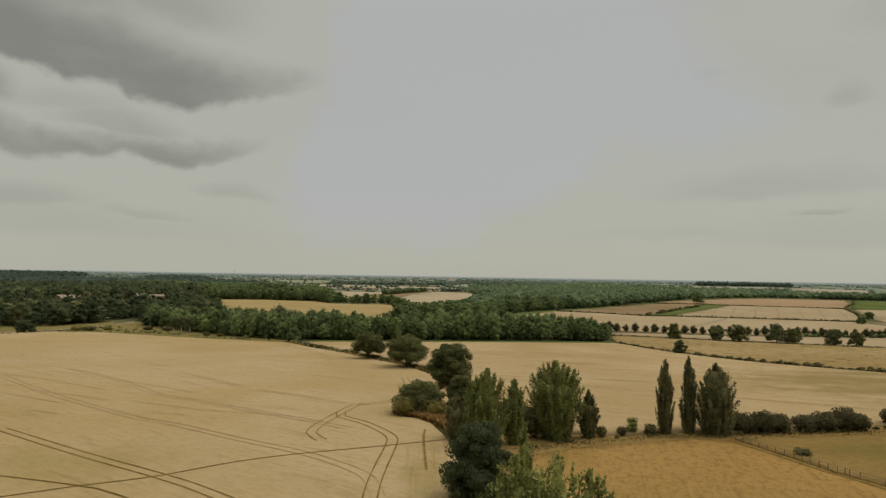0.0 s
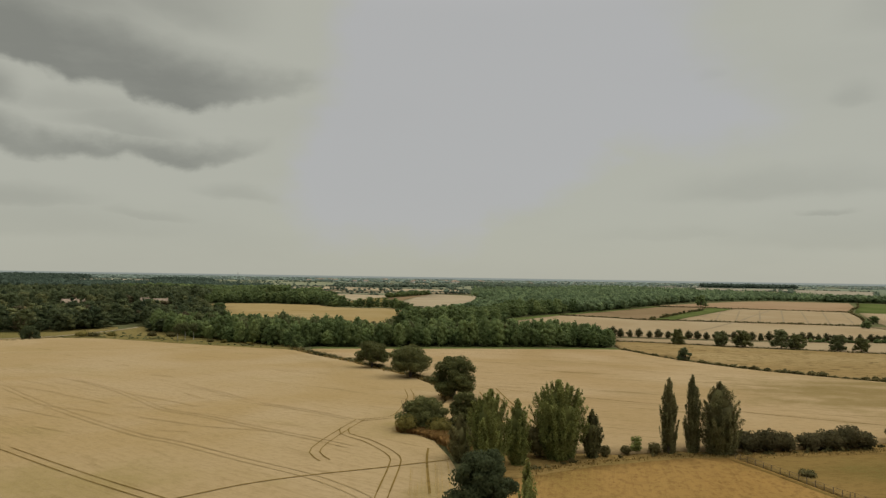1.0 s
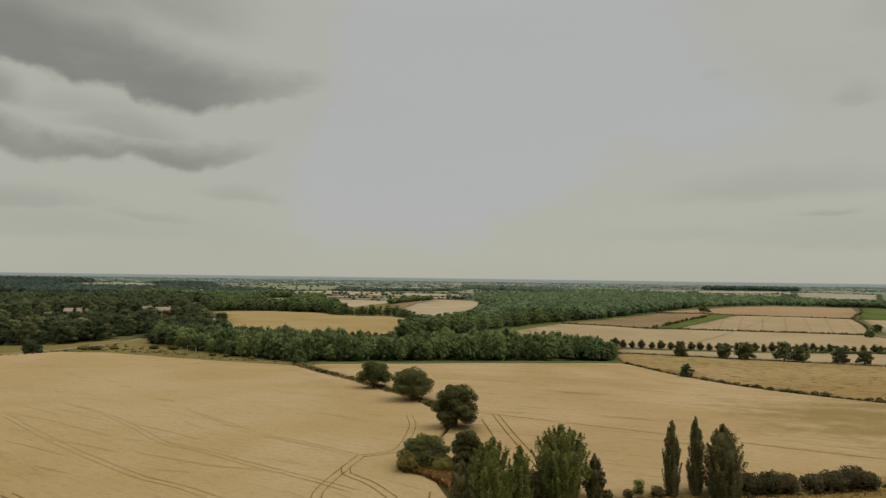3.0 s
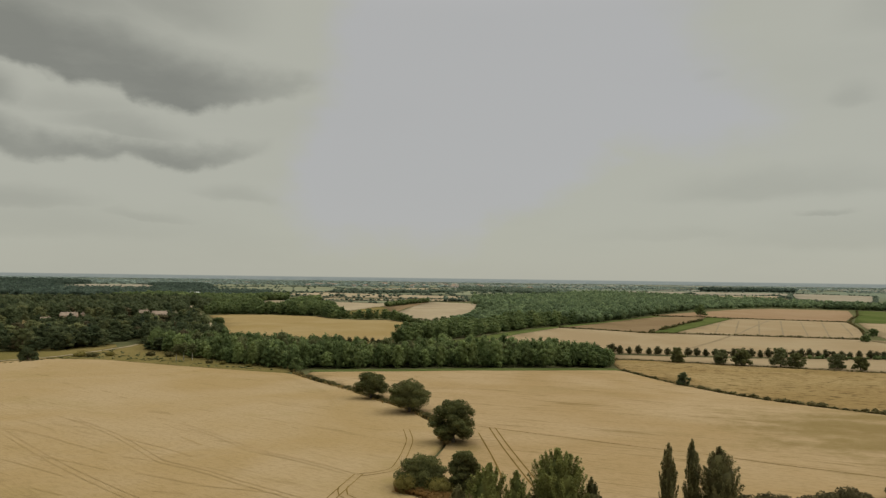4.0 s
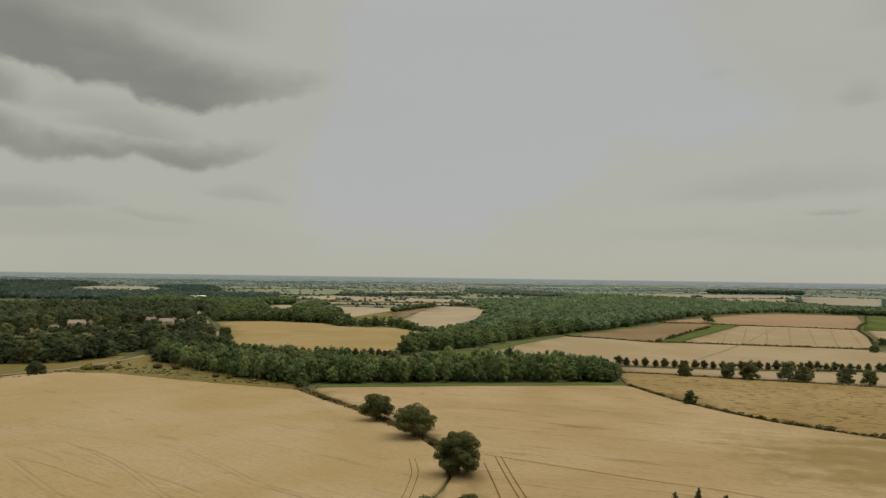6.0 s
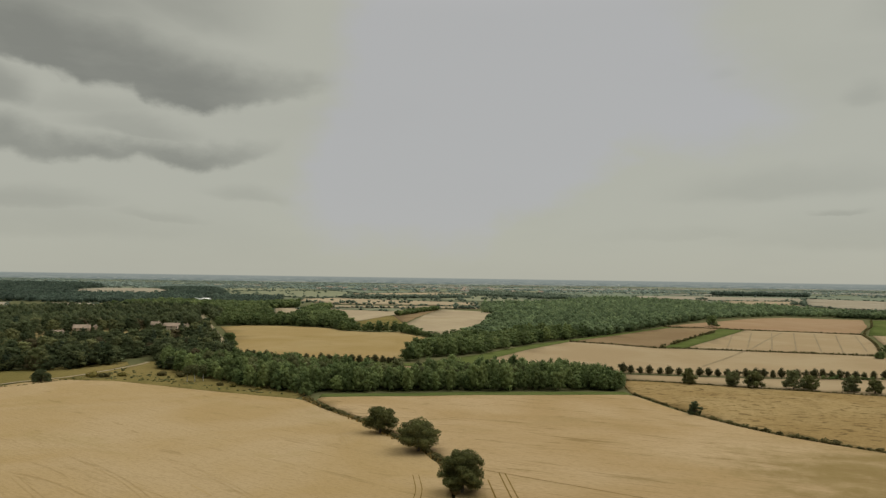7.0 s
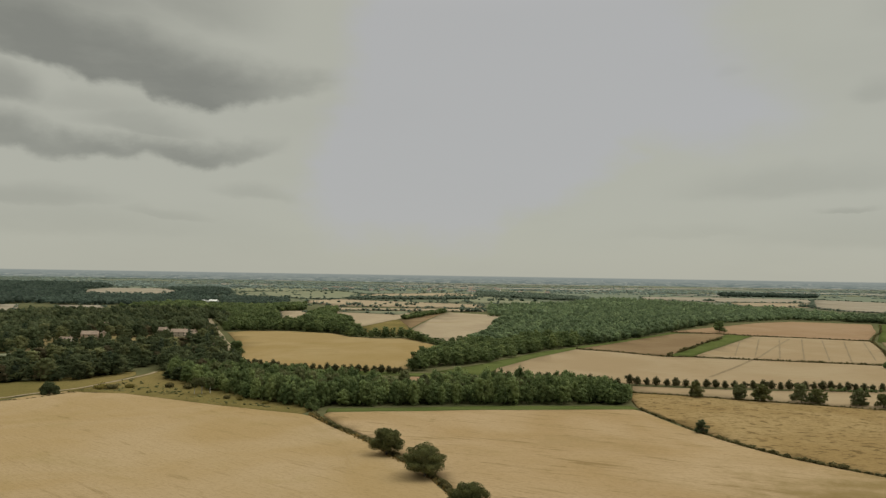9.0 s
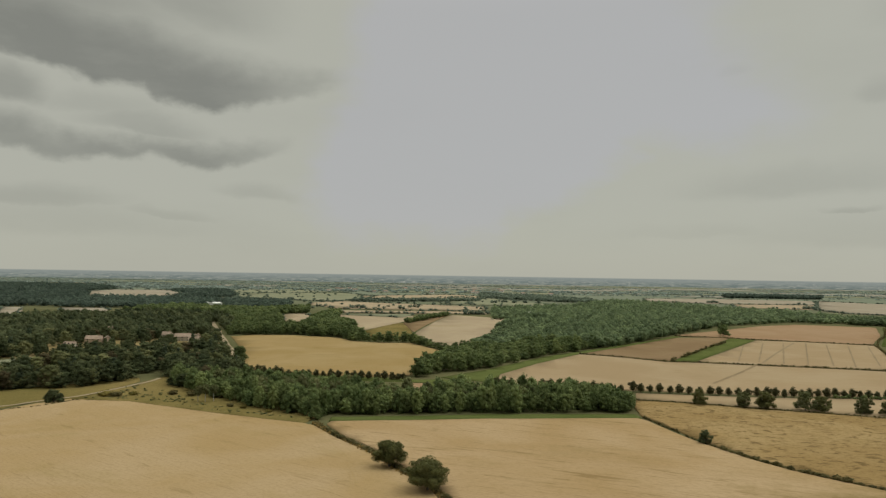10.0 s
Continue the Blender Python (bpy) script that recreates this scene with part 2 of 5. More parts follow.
GARDEN = field_material("dry garden grass", (0.175, 0.136, 0.063), (0.230, 0.179, 0.095), (0.090, 0.075, 0.029), (0.097, 0.097, 0.034), 30, 0.5, 0.6, 0.7, 1.3)
ROUGH = field_material("olive rough grass", (0.128, 0.106, 0.038), (0.190, 0.146, 0.060), (0.078, 0.064, 0.022), (0.084, 0.084, 0.026), 15, 0.5, 0.7, 0.9, 1.5)
BARLEY = field_material("pale barley", (0.256, 0.189, 0.114), (0.287, 0.223, 0.142), (0.184, 0.129, 0.073), (0.219, 0.168, 0.088), 20, 0.3, 0.1, 0.3)
STUBBLE = field_material("pinkish stubble", (0.235, 0.156, 0.093), (0.260, 0.181, 0.114), (0.181, 0.114, 0.064), (0.202, 0.137, 0.070), 5, 0.35, 0.1, 0.3)
PLOUGH = field_material("bare brown soil", (0.165, 0.115, 0.066), (0.195, 0.140, 0.082), (0.125, 0.074, 0.042), (0.162, 0.111, 0.052), 35, 0.5, 0.2, 0.4)
GOLD = field_material("golden crop", (0.242, 0.172, 0.076), (0.275, 0.205, 0.104), (0.158, 0.110, 0.044), (0.193, 0.139, 0.056), 10, 0.5, 0.2, 0.4)
PADDOCK = field_material("dry rough grass", (0.227, 0.132, 0.042), (0.272, 0.171, 0.065), (0.125, 0.069, 0.023), (0.168, 0.115, 0.034), 78, 0.4, 0.7, 0.6, 1.8, (9.0, 5.0))
PASTURE = field_material("dry greenish pasture", (0.176, 0.113, 0.040), (0.215, 0.145, 0.058), (0.107, 0.067, 0.022), (0.099, 0.084, 0.025), 15, 0.4, 0.6, 0.45, 1.5, stains=((82, 122, 16, 8),))
GRASS = field_material("green grass margin", (0.071, 0.090, 0.027), (0.096, 0.111, 0.038), (0.040, 0.052, 0.016), (0.123, 0.117, 0.050), 15, 0.3, 0.4, 0.5)
# far crops and pastures, greyed by distance haze mixed into their base colours
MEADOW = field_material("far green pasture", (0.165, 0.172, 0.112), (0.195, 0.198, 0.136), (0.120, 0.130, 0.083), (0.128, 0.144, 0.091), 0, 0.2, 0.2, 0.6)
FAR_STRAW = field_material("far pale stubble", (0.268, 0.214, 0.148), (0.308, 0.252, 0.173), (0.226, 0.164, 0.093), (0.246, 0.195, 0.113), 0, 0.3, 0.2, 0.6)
HAZE_STRAW = field_material("far stubble with haze in its colour", (0.225, 0.210, 0.170), (0.262, 0.246, 0.205), (0.180, 0.168, 0.132), (0.190, 0.186, 0.150), 0, 0.3, 0.2, 0.6)
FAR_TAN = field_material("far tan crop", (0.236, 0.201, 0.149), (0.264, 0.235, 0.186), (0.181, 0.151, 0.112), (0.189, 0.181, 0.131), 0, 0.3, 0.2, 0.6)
# the far tone is haze put into the ground's colour
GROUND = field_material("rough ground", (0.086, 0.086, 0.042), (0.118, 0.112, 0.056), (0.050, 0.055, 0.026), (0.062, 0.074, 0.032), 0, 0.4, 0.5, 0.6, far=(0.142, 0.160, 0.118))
RUT = field_material("trodden wheel rut", (0.138, 0.088, 0.028), (0.190, 0.126, 0.043), (0.084, 0.052, 0.016), (0.104, 0.084, 0.025), 0, 0.6, 0.9, 0.3)
FAINT_RUT = field_material("faint wheel rut", (0.270, 0.189, 0.079), (0.325, 0.234, 0.105), (0.180, 0.119, 0.050), (0.226, 0.174, 0.060), 0, 0.6, 0.8, 0.3)
STREAK = field_material("flattened wheat streak", (0.270, 0.190, 0.090), (0.305, 0.222, 0.116), (0.225, 0.155, 0.068), (0.215, 0.158, 0.062), -38, 0.4, 0.4, 0.3)
TRAM = plain_material("old tramline", (0.130, 0.088, 0.038), (0.180, 0.126, 0.060), 0.3, 0.95)
TALL_GRASS = field_material("tall dead grass", (0.215, 0.122, 0.045), (0.275, 0.170, 0.068), (0.094, 0.051, 0.020), (0.133, 0.094, 0.031), 40, 0.4, 0.6, 0.4)
TRACK = plain_material("pale stony track", (0.178, 0.134, 0.076), (0.246, 0.194, 0.118), 0.9, 0.95)
BARK = plain_material("grey-brown bark", (0.047, 0.035, 0.023), (0.109, 0.086, 0.062), 2.0, 0.9, 0.8)
BIRCH_BARK = plain_material("pale birch bark", (0.234, 0.218, 0.187), (0.429, 0.406, 0.359), 1.5, 0.8)
OAK_LEAF = leaf_material("oak leaves", (0.058, 0.068, 0.028), (0.160, 0.168, 0.064), (0.160, 0.152, 0.060), 9.0, 1.0)
POPLAR_LEAF = leaf_material("poplar leaves", (0.067, 0.087, 0.029), (0.260, 0.284, 0.089), (0.239, 0.231, 0.077), 4.0, 1.1)
DARK_POPLAR_LEAF = leaf_material("dark poplar leaves", (0.054, 0.058, 0.028), (0.190, 0.184, 0.078), (0.190, 0.160, 0.072), 4.0, 1.1)
SHRUB_LEAF = leaf_material("yellowish shrub leaves", (0.126, 0.115, 0.035), (0.258, 0.224, 0.068), (0.240, 0.190, 0.059), 3.0)
WOOD_LEAF = leaf_material("woodland leaves", (0.074, 0.111, 0.046), (0.137, 0.182, 0.072), (0.179, 0.207, 0.080), 16.0, 0.3)
# the wood's leaves again, lightened and blued to put haze into the colour
HILL_LEAF = leaf_material("hill woodland leaves lightened for haze", (0.098, 0.141, 0.074), (0.152, 0.204, 0.108), (0.177, 0.218, 0.109), 22.0, 0.3)
DARK_WOOD_LEAF = leaf_material("dark mixed wood leaves", (0.046, 0.066, 0.034), (0.084, 0.108, 0.052), (0.122, 0.129, 0.062), 18.0, 0.25)
CONIFER_LEAF = leaf_material("dark conifer needles", (0.030, 0.046, 0.029), (0.050, 0.070, 0.040), (0.064, 0.076, 0.043), 10.0, 0.3, 0.2)
RUSSET_LEAF = leaf_material("russet brown leaves", (0.066, 0.062, 0.034), (0.120, 0.106, 0.058), (0.140, 0.110, 0.060), 8.0, 0.4)
# distance haze put into the leaf colours: bluer here, paler in the next two
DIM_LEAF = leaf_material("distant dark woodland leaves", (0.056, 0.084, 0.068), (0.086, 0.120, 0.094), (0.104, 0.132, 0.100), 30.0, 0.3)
FAR_HAZED_LEAF = leaf_material("distant leaves with haze in their colour", (0.112, 0.150, 0.112), (0.156, 0.198, 0.146), (0.168, 0.200, 0.148), 22.0, 0.36)
HAZY_LEAF = leaf_material("horizon leaves paled by painted haze", (0.190, 0.245, 0.222), (0.245, 0.300, 0.270), (0.255, 0.300, 0.262), 30.0, 0.36)
OLIVE_LEAF = leaf_material("olive broadleaf leaves", (0.082, 0.098, 0.044), (0.152, 0.166, 0.074), (0.172, 0.171, 0.078), 12.0, 0.4)
HEDGE_LEAF = leaf_material("hedge leaves", (0.074, 0.072, 0.030), (0.136, 0.126, 0.052), (0.165, 0.132, 0.058), 5.0)
HAWTHORN_LEAF = leaf_material("dark hawthorn leaves", (0.051, 0.048, 0.025), (0.120, 0.108, 0.051), (0.127, 0.101, 0.051), 4.0, 0.9)
AVENUE_LEAF = leaf_material("brownish green avenue leaves", (0.066, 0.070, 0.033), (0.118, 0.114, 0.050), (0.130, 0.112, 0.054), 9.0, 0.5)
TUFT = leaf_material("dry grass tufts", (0.26, 0.18, 0.06), (0.46, 0.33, 0.13), (0.34, 0.22, 0.08), 3.0)

# ---- terrain ----
RISE_Y = (-400, 60, 125, 175, 225, 262, 300, 350, 400, 480, 600, 700, 900, 1050, 1300, 2000, 3000, 5000, 14000)
RISE_Z = (9, 9, 8, 6.2, 4.4, 3.2, 1.8, 0, -1.5, -3, -1, 1.5, 4.5, 7, 8, 14, 24, 25, 25)


def slope_at(k):
    k = max(1, min(len(RISE_Y) - 2, k))
    a = (RISE_Z[k] - RISE_Z[k - 1]) / (RISE_Y[k] - RISE_Y[k - 1])
    b = (RISE_Z[k + 1] - RISE_Z[k]) / (RISE_Y[k + 1] - RISE_Y[k])
    return (a + b) / 2 if a * b > 0 else 0.0


SLOPES = np.array([slope_at(k) for k in range(len(RISE_Y))])


def land(x, y):
    """Height of the ground: a gentle brow, a shallow valley, far hills."""
    x, y = np.asarray(x, float), np.clip(np.asarray(y, float), -399, 13999)
    ky, kz = np.array(RISE_Y, float), np.array(RISE_Z, float)
    i = np.clip(np.searchsorted(ky, y) - 1, 0, len(ky) - 2)
    h = ky[i + 1] - ky[i]
    u = (y - ky[i]) / h
    z = kz[i] * (2 * u**3 - 3 * u * u + 1) + kz[i + 1] * (3 * u * u - 2 * u**3) + h * (SLOPES[i] * (u**3 - 2 * u * u + u) + SLOPES[i + 1] * (u**3 - u * u))
    return z - 2.5 / (1 + np.exp(np.clip(-(x - 190) / 40, -50, 50))) * np.exp(-((y - 470) / 110) ** 2)


def part(name, me, material, parent=None, label=""):
    ob = new(name, me)
    if material and not me.materials:
        me.materials.append(material)
    if parent:
        ob.parent = parent
    if label:
        ob["label"] = label
    return ob


def raw_mesh(name, verts, quads=None, tris=None, smooth=False):
    """A mesh straight from arrays."""
    me = bpy.data.meshes.new(name)
    verts = np.asarray(verts, np.float32)
    loops, totals = [], []
    for f, n in ((quads, 4), (tris, 3)):
        if f is not None and len(f):
            f = np.asarray(f, np.int32).reshape(-1, n)
            loops.append(f.ravel())
            totals.append(np.full(len(f), n, np.int32))
    loops, totals = np.concatenate(loops), np.concatenate(totals)
    starts = np.concatenate(([0], np.cumsum(totals)[:-1])).astype(np.int32)
    me.vertices.add(len(verts))
    me.vertices.foreach_set("co", verts.ravel())
    me.loops.add(len(loops))
    me.loops.foreach_set("vertex_index", loops)
    me.polygons.add(len(totals))
    me.polygons.foreach_set("loop_start", starts)
    me.polygons.foreach_set("loop_total", totals)
    if smooth:
        me.polygons.foreach_set("use_smooth", np.ones(len(totals), bool))
    me.update(calc_edges=True)
    return me


def ground_sheet():
    xs = np.unique(np.concatenate((-np.geomspace(600, 9000, 16), np.arange(-600, 901, 20), np.geomspace(900, 9000, 14))))
    ys = np.unique(np.concatenate((np.arange(-400, 1301, 15), np.geomspace(1300, 5200, 34))))
    gx, gy = np.meshgrid(xs, ys)
    v = np.stack((gx, gy, land(gx, gy) - 0.25), -1).reshape(-1, 3)
    n = len(xs)
    a = (np.arange(len(ys) - 1)[:, None] * n + np.arange(n - 1)[None]).ravel()
    me = raw_mesh("ground", v, np.stack((a, a + 1, a + n + 1, a + n), 1), smooth=True)
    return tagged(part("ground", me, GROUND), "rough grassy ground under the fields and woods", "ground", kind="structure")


def ragged(points, step, amount, rs):
    """A closed outline with points every step metres, slightly uneven."""
    out = []
    for (x0, y0), (x1, y1) in zip(points, (*points[1:], points[0])):
        n = max(1, int(math.hypot(x1 - x0, y1 - y0) / step))
        for k in range(n):
            j = rs.uniform(-amount, amount, 2) if k else (0, 0)
            out.append((x0 + (x1 - x0) * k / n + j[0], y0 + (y1 - y0) * k / n + j[1]))
    return out


def field(points, material, label, height=0.6, step=25.0, lift=0.0, category="field", name="field", uneven=0.5):
    """A crop or grass surface of some height that follows the land, with a skirt at its edge."""
    rs = np.random.RandomState(int(abs(points[0][0] * 7 + points[0][1])) % 9999)
    bm = bmesh.new()
    pts = ragged(points, max(step, 12.0), uneven, rs)
    face = bm.faces.new([bm.verts.new((x, y, 0)) for x, y in pts])
    if face.calc_area() and face.normal.z < 0:
        face.normal_flip()
    bmesh.ops.triangulate(bm, faces=bm.faces[:])
    px, py = [p[0] for p in pts], [p[1] for p in pts]
    for axis, lo, hi in ((0, min(px), max(px)), (1, min(py), max(py))):
        at = math.floor(lo / step) * step + step
        while at < hi:
            co, no = ((at, 0, 0), (1, 0, 0)) if axis == 0 else ((0, at, 0), (0, 1, 0))
            bmesh.ops.bisect_plane(bm, geom=bm.verts[:] + bm.edges[:] + bm.faces[:], dist=0.001, plane_co=co, plane_no=no)
            at += step
    bmesh.ops.recalc_face_normals(bm, faces=bm.faces[:])
    if sum(f.normal.z for f in bm.faces) < 0:
        bmesh.ops.reverse_faces(bm, faces=bm.faces[:])
    xy = np.array([v.co[:2] for v in bm.verts])
    zz = land(xy[:, 0], xy[:, 1])
    for v, z in zip(bm.verts, zz):
        v.co.z = z + height + lift
    for f in bm.faces:
        f.smooth = True
    edges = [e for e in bm.edges if e.is_boundary]
    up = bmesh.ops.extrude_edge_only(bm, edges=edges)
    for v in up["geom"]:
        if isinstance(v, bmesh.types.BMVert):
            v.co.z -= height + 0.5
    me = bpy.data.meshes.new(name)
    bm.to_mesh(me)
    bm.free()
    return tagged(part(name, me, material), label, category, kind="structure")


def smooth_line(points, step):
    """Points every step metres along a smooth curve through the given ones."""
    p = np.array([points[0], *points, points[-1]], float)
    out = []
    for i in range(1, len(p) - 2):
        n = max(1, int(np.hypot(*(p[i + 1] - p[i])) / step))
        for k in range(n):
            u = k / n
            out.append(0.5 * (2 * p[i] + (p[i + 1] - p[i - 1]) * u + (2 * p[i - 1] - 5 * p[i] + 4 * p[i + 1] - p[i + 2]) * u * u + (3 * p[i] - p[i - 1] - 3 * p[i + 1] + p[i + 2]) * u**3))
    out.append(p[-2])
    return np.array(out)


def ribbon(name, points, width, material, lift, offset=0.0, parent=None, label="", step=3.0, wobble=0.12):
    """A band on the ground along a smooth line."""
    c = smooth_line(points, step)
    d = np.gradient(c, axis=0)
    d /= np.linalg.norm(d, axis=1)[:, None] + 1e-9
    nrm = np.stack((-d[:, 1], d[:, 0]), 1)
    rs = np.random.RandomState(len(c) + int(abs(points[0][0])))
    w = width * (1 + rs.uniform(-wobble, wobble, len(c)))[:, None] / 2
    mid = c + nrm * offset
    a, b = mid - nrm * w, mid + nrm * w
    rows = np.stack((a, b), 1).reshape(-1, 2)
    v = np.column_stack((rows, land(rows[:, 0], rows[:, 1]) + lift))
    k = np.arange(len(c) - 1) * 2
    me = raw_mesh(name, v, np.stack((k + 1, k, k + 2, k + 3), 1), smooth=True)
    return part(name, me, material, parent, label)


# ---- trees ----
ICO = bmesh.new()
bmesh.ops.create_icosphere(ICO, subdivisions=1, radius=1.0)
ICO_V, ICO_F = np.array([v.co[:] for v in ICO.verts]), np.array([[v.index for v in f.verts] for f in ICO.faces])
ICO.free()
ICO = bmesh.new()
bmesh.ops.create_icosphere(ICO, subdivisions=2, radius=1.0)
BALL_V, BALL_F = np.array([v.co[:] for v in ICO.verts]), np.array([[v.index for v in f.verts] for f in ICO.faces])
ICO.free()


def foliage(lobes, count, size, rs, fine_core=False, core=0.8, shake=0.5, loose=(0.76, 1.24)):
    """Leaf clumps on the outside of a set of lobes (x, y, z, rx, ry, rz) round dark cores. Returns vertices, quads, triangles."""
    lobes = np.asarray(lobes, float)
    c, r = lobes[:, :3], lobes[:, 3:]
    area = (r[:, 0] * r[:, 2] + r[:, 0] * r[:, 1] + r[:, 1] * r[:, 2])
    pick = rs.choice(len(lobes), count * 2, p=area / area.sum())
    u = rs.normal(size=(count * 2, 3))
    u[:, 2] += 0.15
    u /= np.linalg.norm(u, axis=1)[:, None]
    p = c[pick] + r[pick] * u * rs.uniform(*loose, (count * 2, 1))
    keep = np.ones(len(p), bool)
    for k in range(len(lobes)):
        keep &= (np.sum(((p - c[k]) / r[k]) ** 2, 1) > 0.6) | (pick == k)
    p, u = p[keep][:count], u[keep][:count]
    n = len(p)
    nrm = u + rs.normal(size=(n, 3)) * shake
    nrm /= np.linalg.norm(nrm, axis=1)[:, None]
    t = rs.normal(size=(n, 3))
    t -= nrm * np.sum(t * nrm, 1)[:, None]
    t /= np.linalg.norm(t, axis=1)[:, None] + 1e-9
    b = np.cross(nrm, t)
    s = size * rs.uniform(0.6, 1.35, (n, 1))
    bend = nrm * s * 0.18
    v = np.stack((p + t * s * 0.62, p + b * s * rs.uniform(0.3, 0.5, (n, 1)) + bend, p - t * s * 0.55, p - b * s * rs.uniform(0.3, 0.5, (n, 1)) + bend), 1).reshape(-1, 3)
    quads = np.arange(n * 4).reshape(-1, 4)
    cv, cf = (BALL_V, BALL_F) if fine_core else (ICO_V, ICO_F)
    lump = 1 + rs.uniform(-0.18, 0.12, (len(lobes), len(cv), 1))
    core_v = (c[:, None] + r[:, None] * core * cv[None] * lump).reshape(-1, 3)
    tris = (cf[None] + (np.arange(len(lobes)) * len(cv))[:, None, None]).reshape(-1, 3) + len(v)
    return np.concatenate((v, core_v)), quads, tris


def round_lobes(h, w, rs, count, low=0.16, big=(0.24, 0.36), top=1.0):
    """Lobes of a broad crown of height h and width w over a short trunk."""
    out = [(0, 0, h * (0.5 + low / 2), w * 0.3, w * 0.3, h * (0.5 - low / 2) * 0.75)]
    z0, half = h * (0.5 + low / 2), h * (0.5 - low / 2)
    for k in range(count):
        a = k * 2.39996 + rs.uniform(-0.4, 0.4)
        e = 1 - 2 * (k + 0.5) / count
        q = w * rs.uniform(*big) / 2
        flat = math.sqrt(max(0.0, 1 - e * e))
        wide = 1.0 if e < 0 else top
        reach = (w / 2 - q * 0.8) * wide * rs.uniform(0.8, 1.15)
        x, y = math.cos(a) * flat * reach, math.sin(a) * flat * reach
        z = z0 + e * (half - q * 0.8) * rs.uniform(0.85, 1.05)
        out.append((x, y, z, q * rs.uniform(0.9, 1.2), q * rs.uniform(0.9, 1.2), q * rs.uniform(0.75, 1.0)))
    return out


def oak_lobes(h, w, rs, count, low=0.12):
    """Broad irregular crown, widest below the middle, with a domed top and gaps between its lobes."""
    out = [(0, 0, h * 0.54, w * 0.24, w * 0.24, h * 0.28)]
    z0 = h * (low + 0.26)
    for k in range(count):
        e = -0.7 + 1.66 * (k + 0.5) / count
        a = k * 2.39996 + rs.uniform(-0.7, 0.7)
        q = w * rs.uniform(0.09, 0.18)
        flat = math.sqrt(max(0.03, 1 - e * e)) if e > 0 else 1 - 0.35 * e * e
        d = (w / 2 - q) * flat * rs.uniform(0.62, 1.28)
        z = z0 + (e * (h - z0 - q) if e > 0 else e * h * 0.24)
        out.append((math.cos(a) * d, math.sin(a) * d, max(z, q * 0.5), q * rs.uniform(0.9, 1.35), q * rs.uniform(0.9, 1.35), q * rs.uniform(0.55, 0.85)))
    for k in range(count // 2):
        x, y, z, rx, ry, rz = out[1 + rs.randint(count)]
        q, f = w * rs.uniform(0.035, 0.07), rs.uniform(1.05, 1.3)
        out.append((x * f, y * f, z + rs.uniform(-0.4, 1.0) * rz, q * 1.2, q * 1.2, q))
    return out


def dome_lobes(h, w, rs, count):
    """A rounded crown for trees seen from afar."""
    out = [(0, 0, h * 0.42, w * 0.37, w * 0.37, h * 0.44)]
    for k in range(count):
        e = 0.05 + 0.9 * (k + 0.5) / count
        a = k * 2.39996 + rs.uniform(-0.5, 0.5)
        q = w * rs.uniform(0.17, 0.27)
        d = (w * 0.5 - q) * math.sqrt(1 - e * e) * rs.uniform(0.85, 1.15)
        out.append((math.cos(a) * d, math.sin(a) * d, h * (0.42 + e * 0.4) * rs.uniform(0.92, 1.05), q, q, q * h / w * 0.85))
    return out


def plumes(h, w, rs, branches, leaves, size, belly=0.4, blunt=2.2, low=0.05):
    """Foliage of a poplar: leaves along upswept branches round a narrow core."""
    f = (np.arange(branches) + rs.uniform(0, 1, branches)) / branches
    prof = np.where(f < belly, np.minimum(1.0, (f + 0.24) / (belly + 0.12)), np.maximum(0.04, 1 - np.clip((f - belly) / (1 - belly), 0, 1) ** blunt))
    zt = h * (low + 0.08 + (0.92 - low) * f)
    rad = w / 2 * prof * rs.uniform(0.62, 1.02, branches)
    a = rs.uniform(0, 2 * math.pi, branches)
    rise = h * rs.uniform(0.18, 0.36, branches)
    k = rs.randint(0, branches, leaves)
    u = rs.uniform(0.05, 1.0, leaves)
    r = rad[k] * (0.52 + 0.48 * u**0.8)
    p = np.stack((np.cos(a[k]) * r, np.sin(a[k]) * r, np.maximum(zt[k] - rise[k] * (1 - u), 0.3)), 1)
    p += rs.normal(size=(leaves, 3)) * ((0.022 * w * (1.2 - u) + 0.07)[:, None]) * (1, 1, 1.4)
    p[:, 2] = np.clip(p[:, 2], 0.2, h)
    nrm = np.stack((np.cos(a[k]), np.sin(a[k]), np.full(leaves, 0.5)), 1) + rs.normal(size=(leaves, 3)) * 0.55
    nrm /= np.linalg.norm(nrm, axis=1)[:, None]
    t = np.stack((np.cos(a[k]) * 0.3, np.sin(a[k]) * 0.3, np.ones(leaves)), 1) + rs.normal(size=(leaves, 3)) * 0.4
    t -= nrm * np.sum(t * nrm, 1)[:, None]
    t /= np.linalg.norm(t, axis=1)[:, None] + 1e-9
    b = np.cross(nrm, t)
    s = size * rs.uniform(0.6, 1.4, (leaves, 1))
    v = np.stack((p + t * s * 0.7, p + b * s * 0.36, p - t * s * 0.5, p - b * s * 0.36), 1).reshape(-1, 3)
    core = np.array([(0, 0, h * 0.3, w * 0.27, w * 0.27, h * 0.26), (0, 0, h * 0.52, w * 0.27, w * 0.27, h * 0.25), (0, 0, h * 0.72, w * 0.18, w * 0.18, h * 0.18)])
    lump = 1 + rs.uniform(-0.2, 0.15, (3, len(BALL_V), 1))
    cv = (core[:, None, :3] + core[:, None, 3:] * BALL_V[None] * lump).reshape(-1, 3)
    tris = (BALL_F[None] + (np.arange(3) * len(BALL_V))[:, None, None]).reshape(-1, 3) + len(v)
    return np.concatenate((v, cv)), np.arange(leaves * 4).reshape(-1, 4), tris


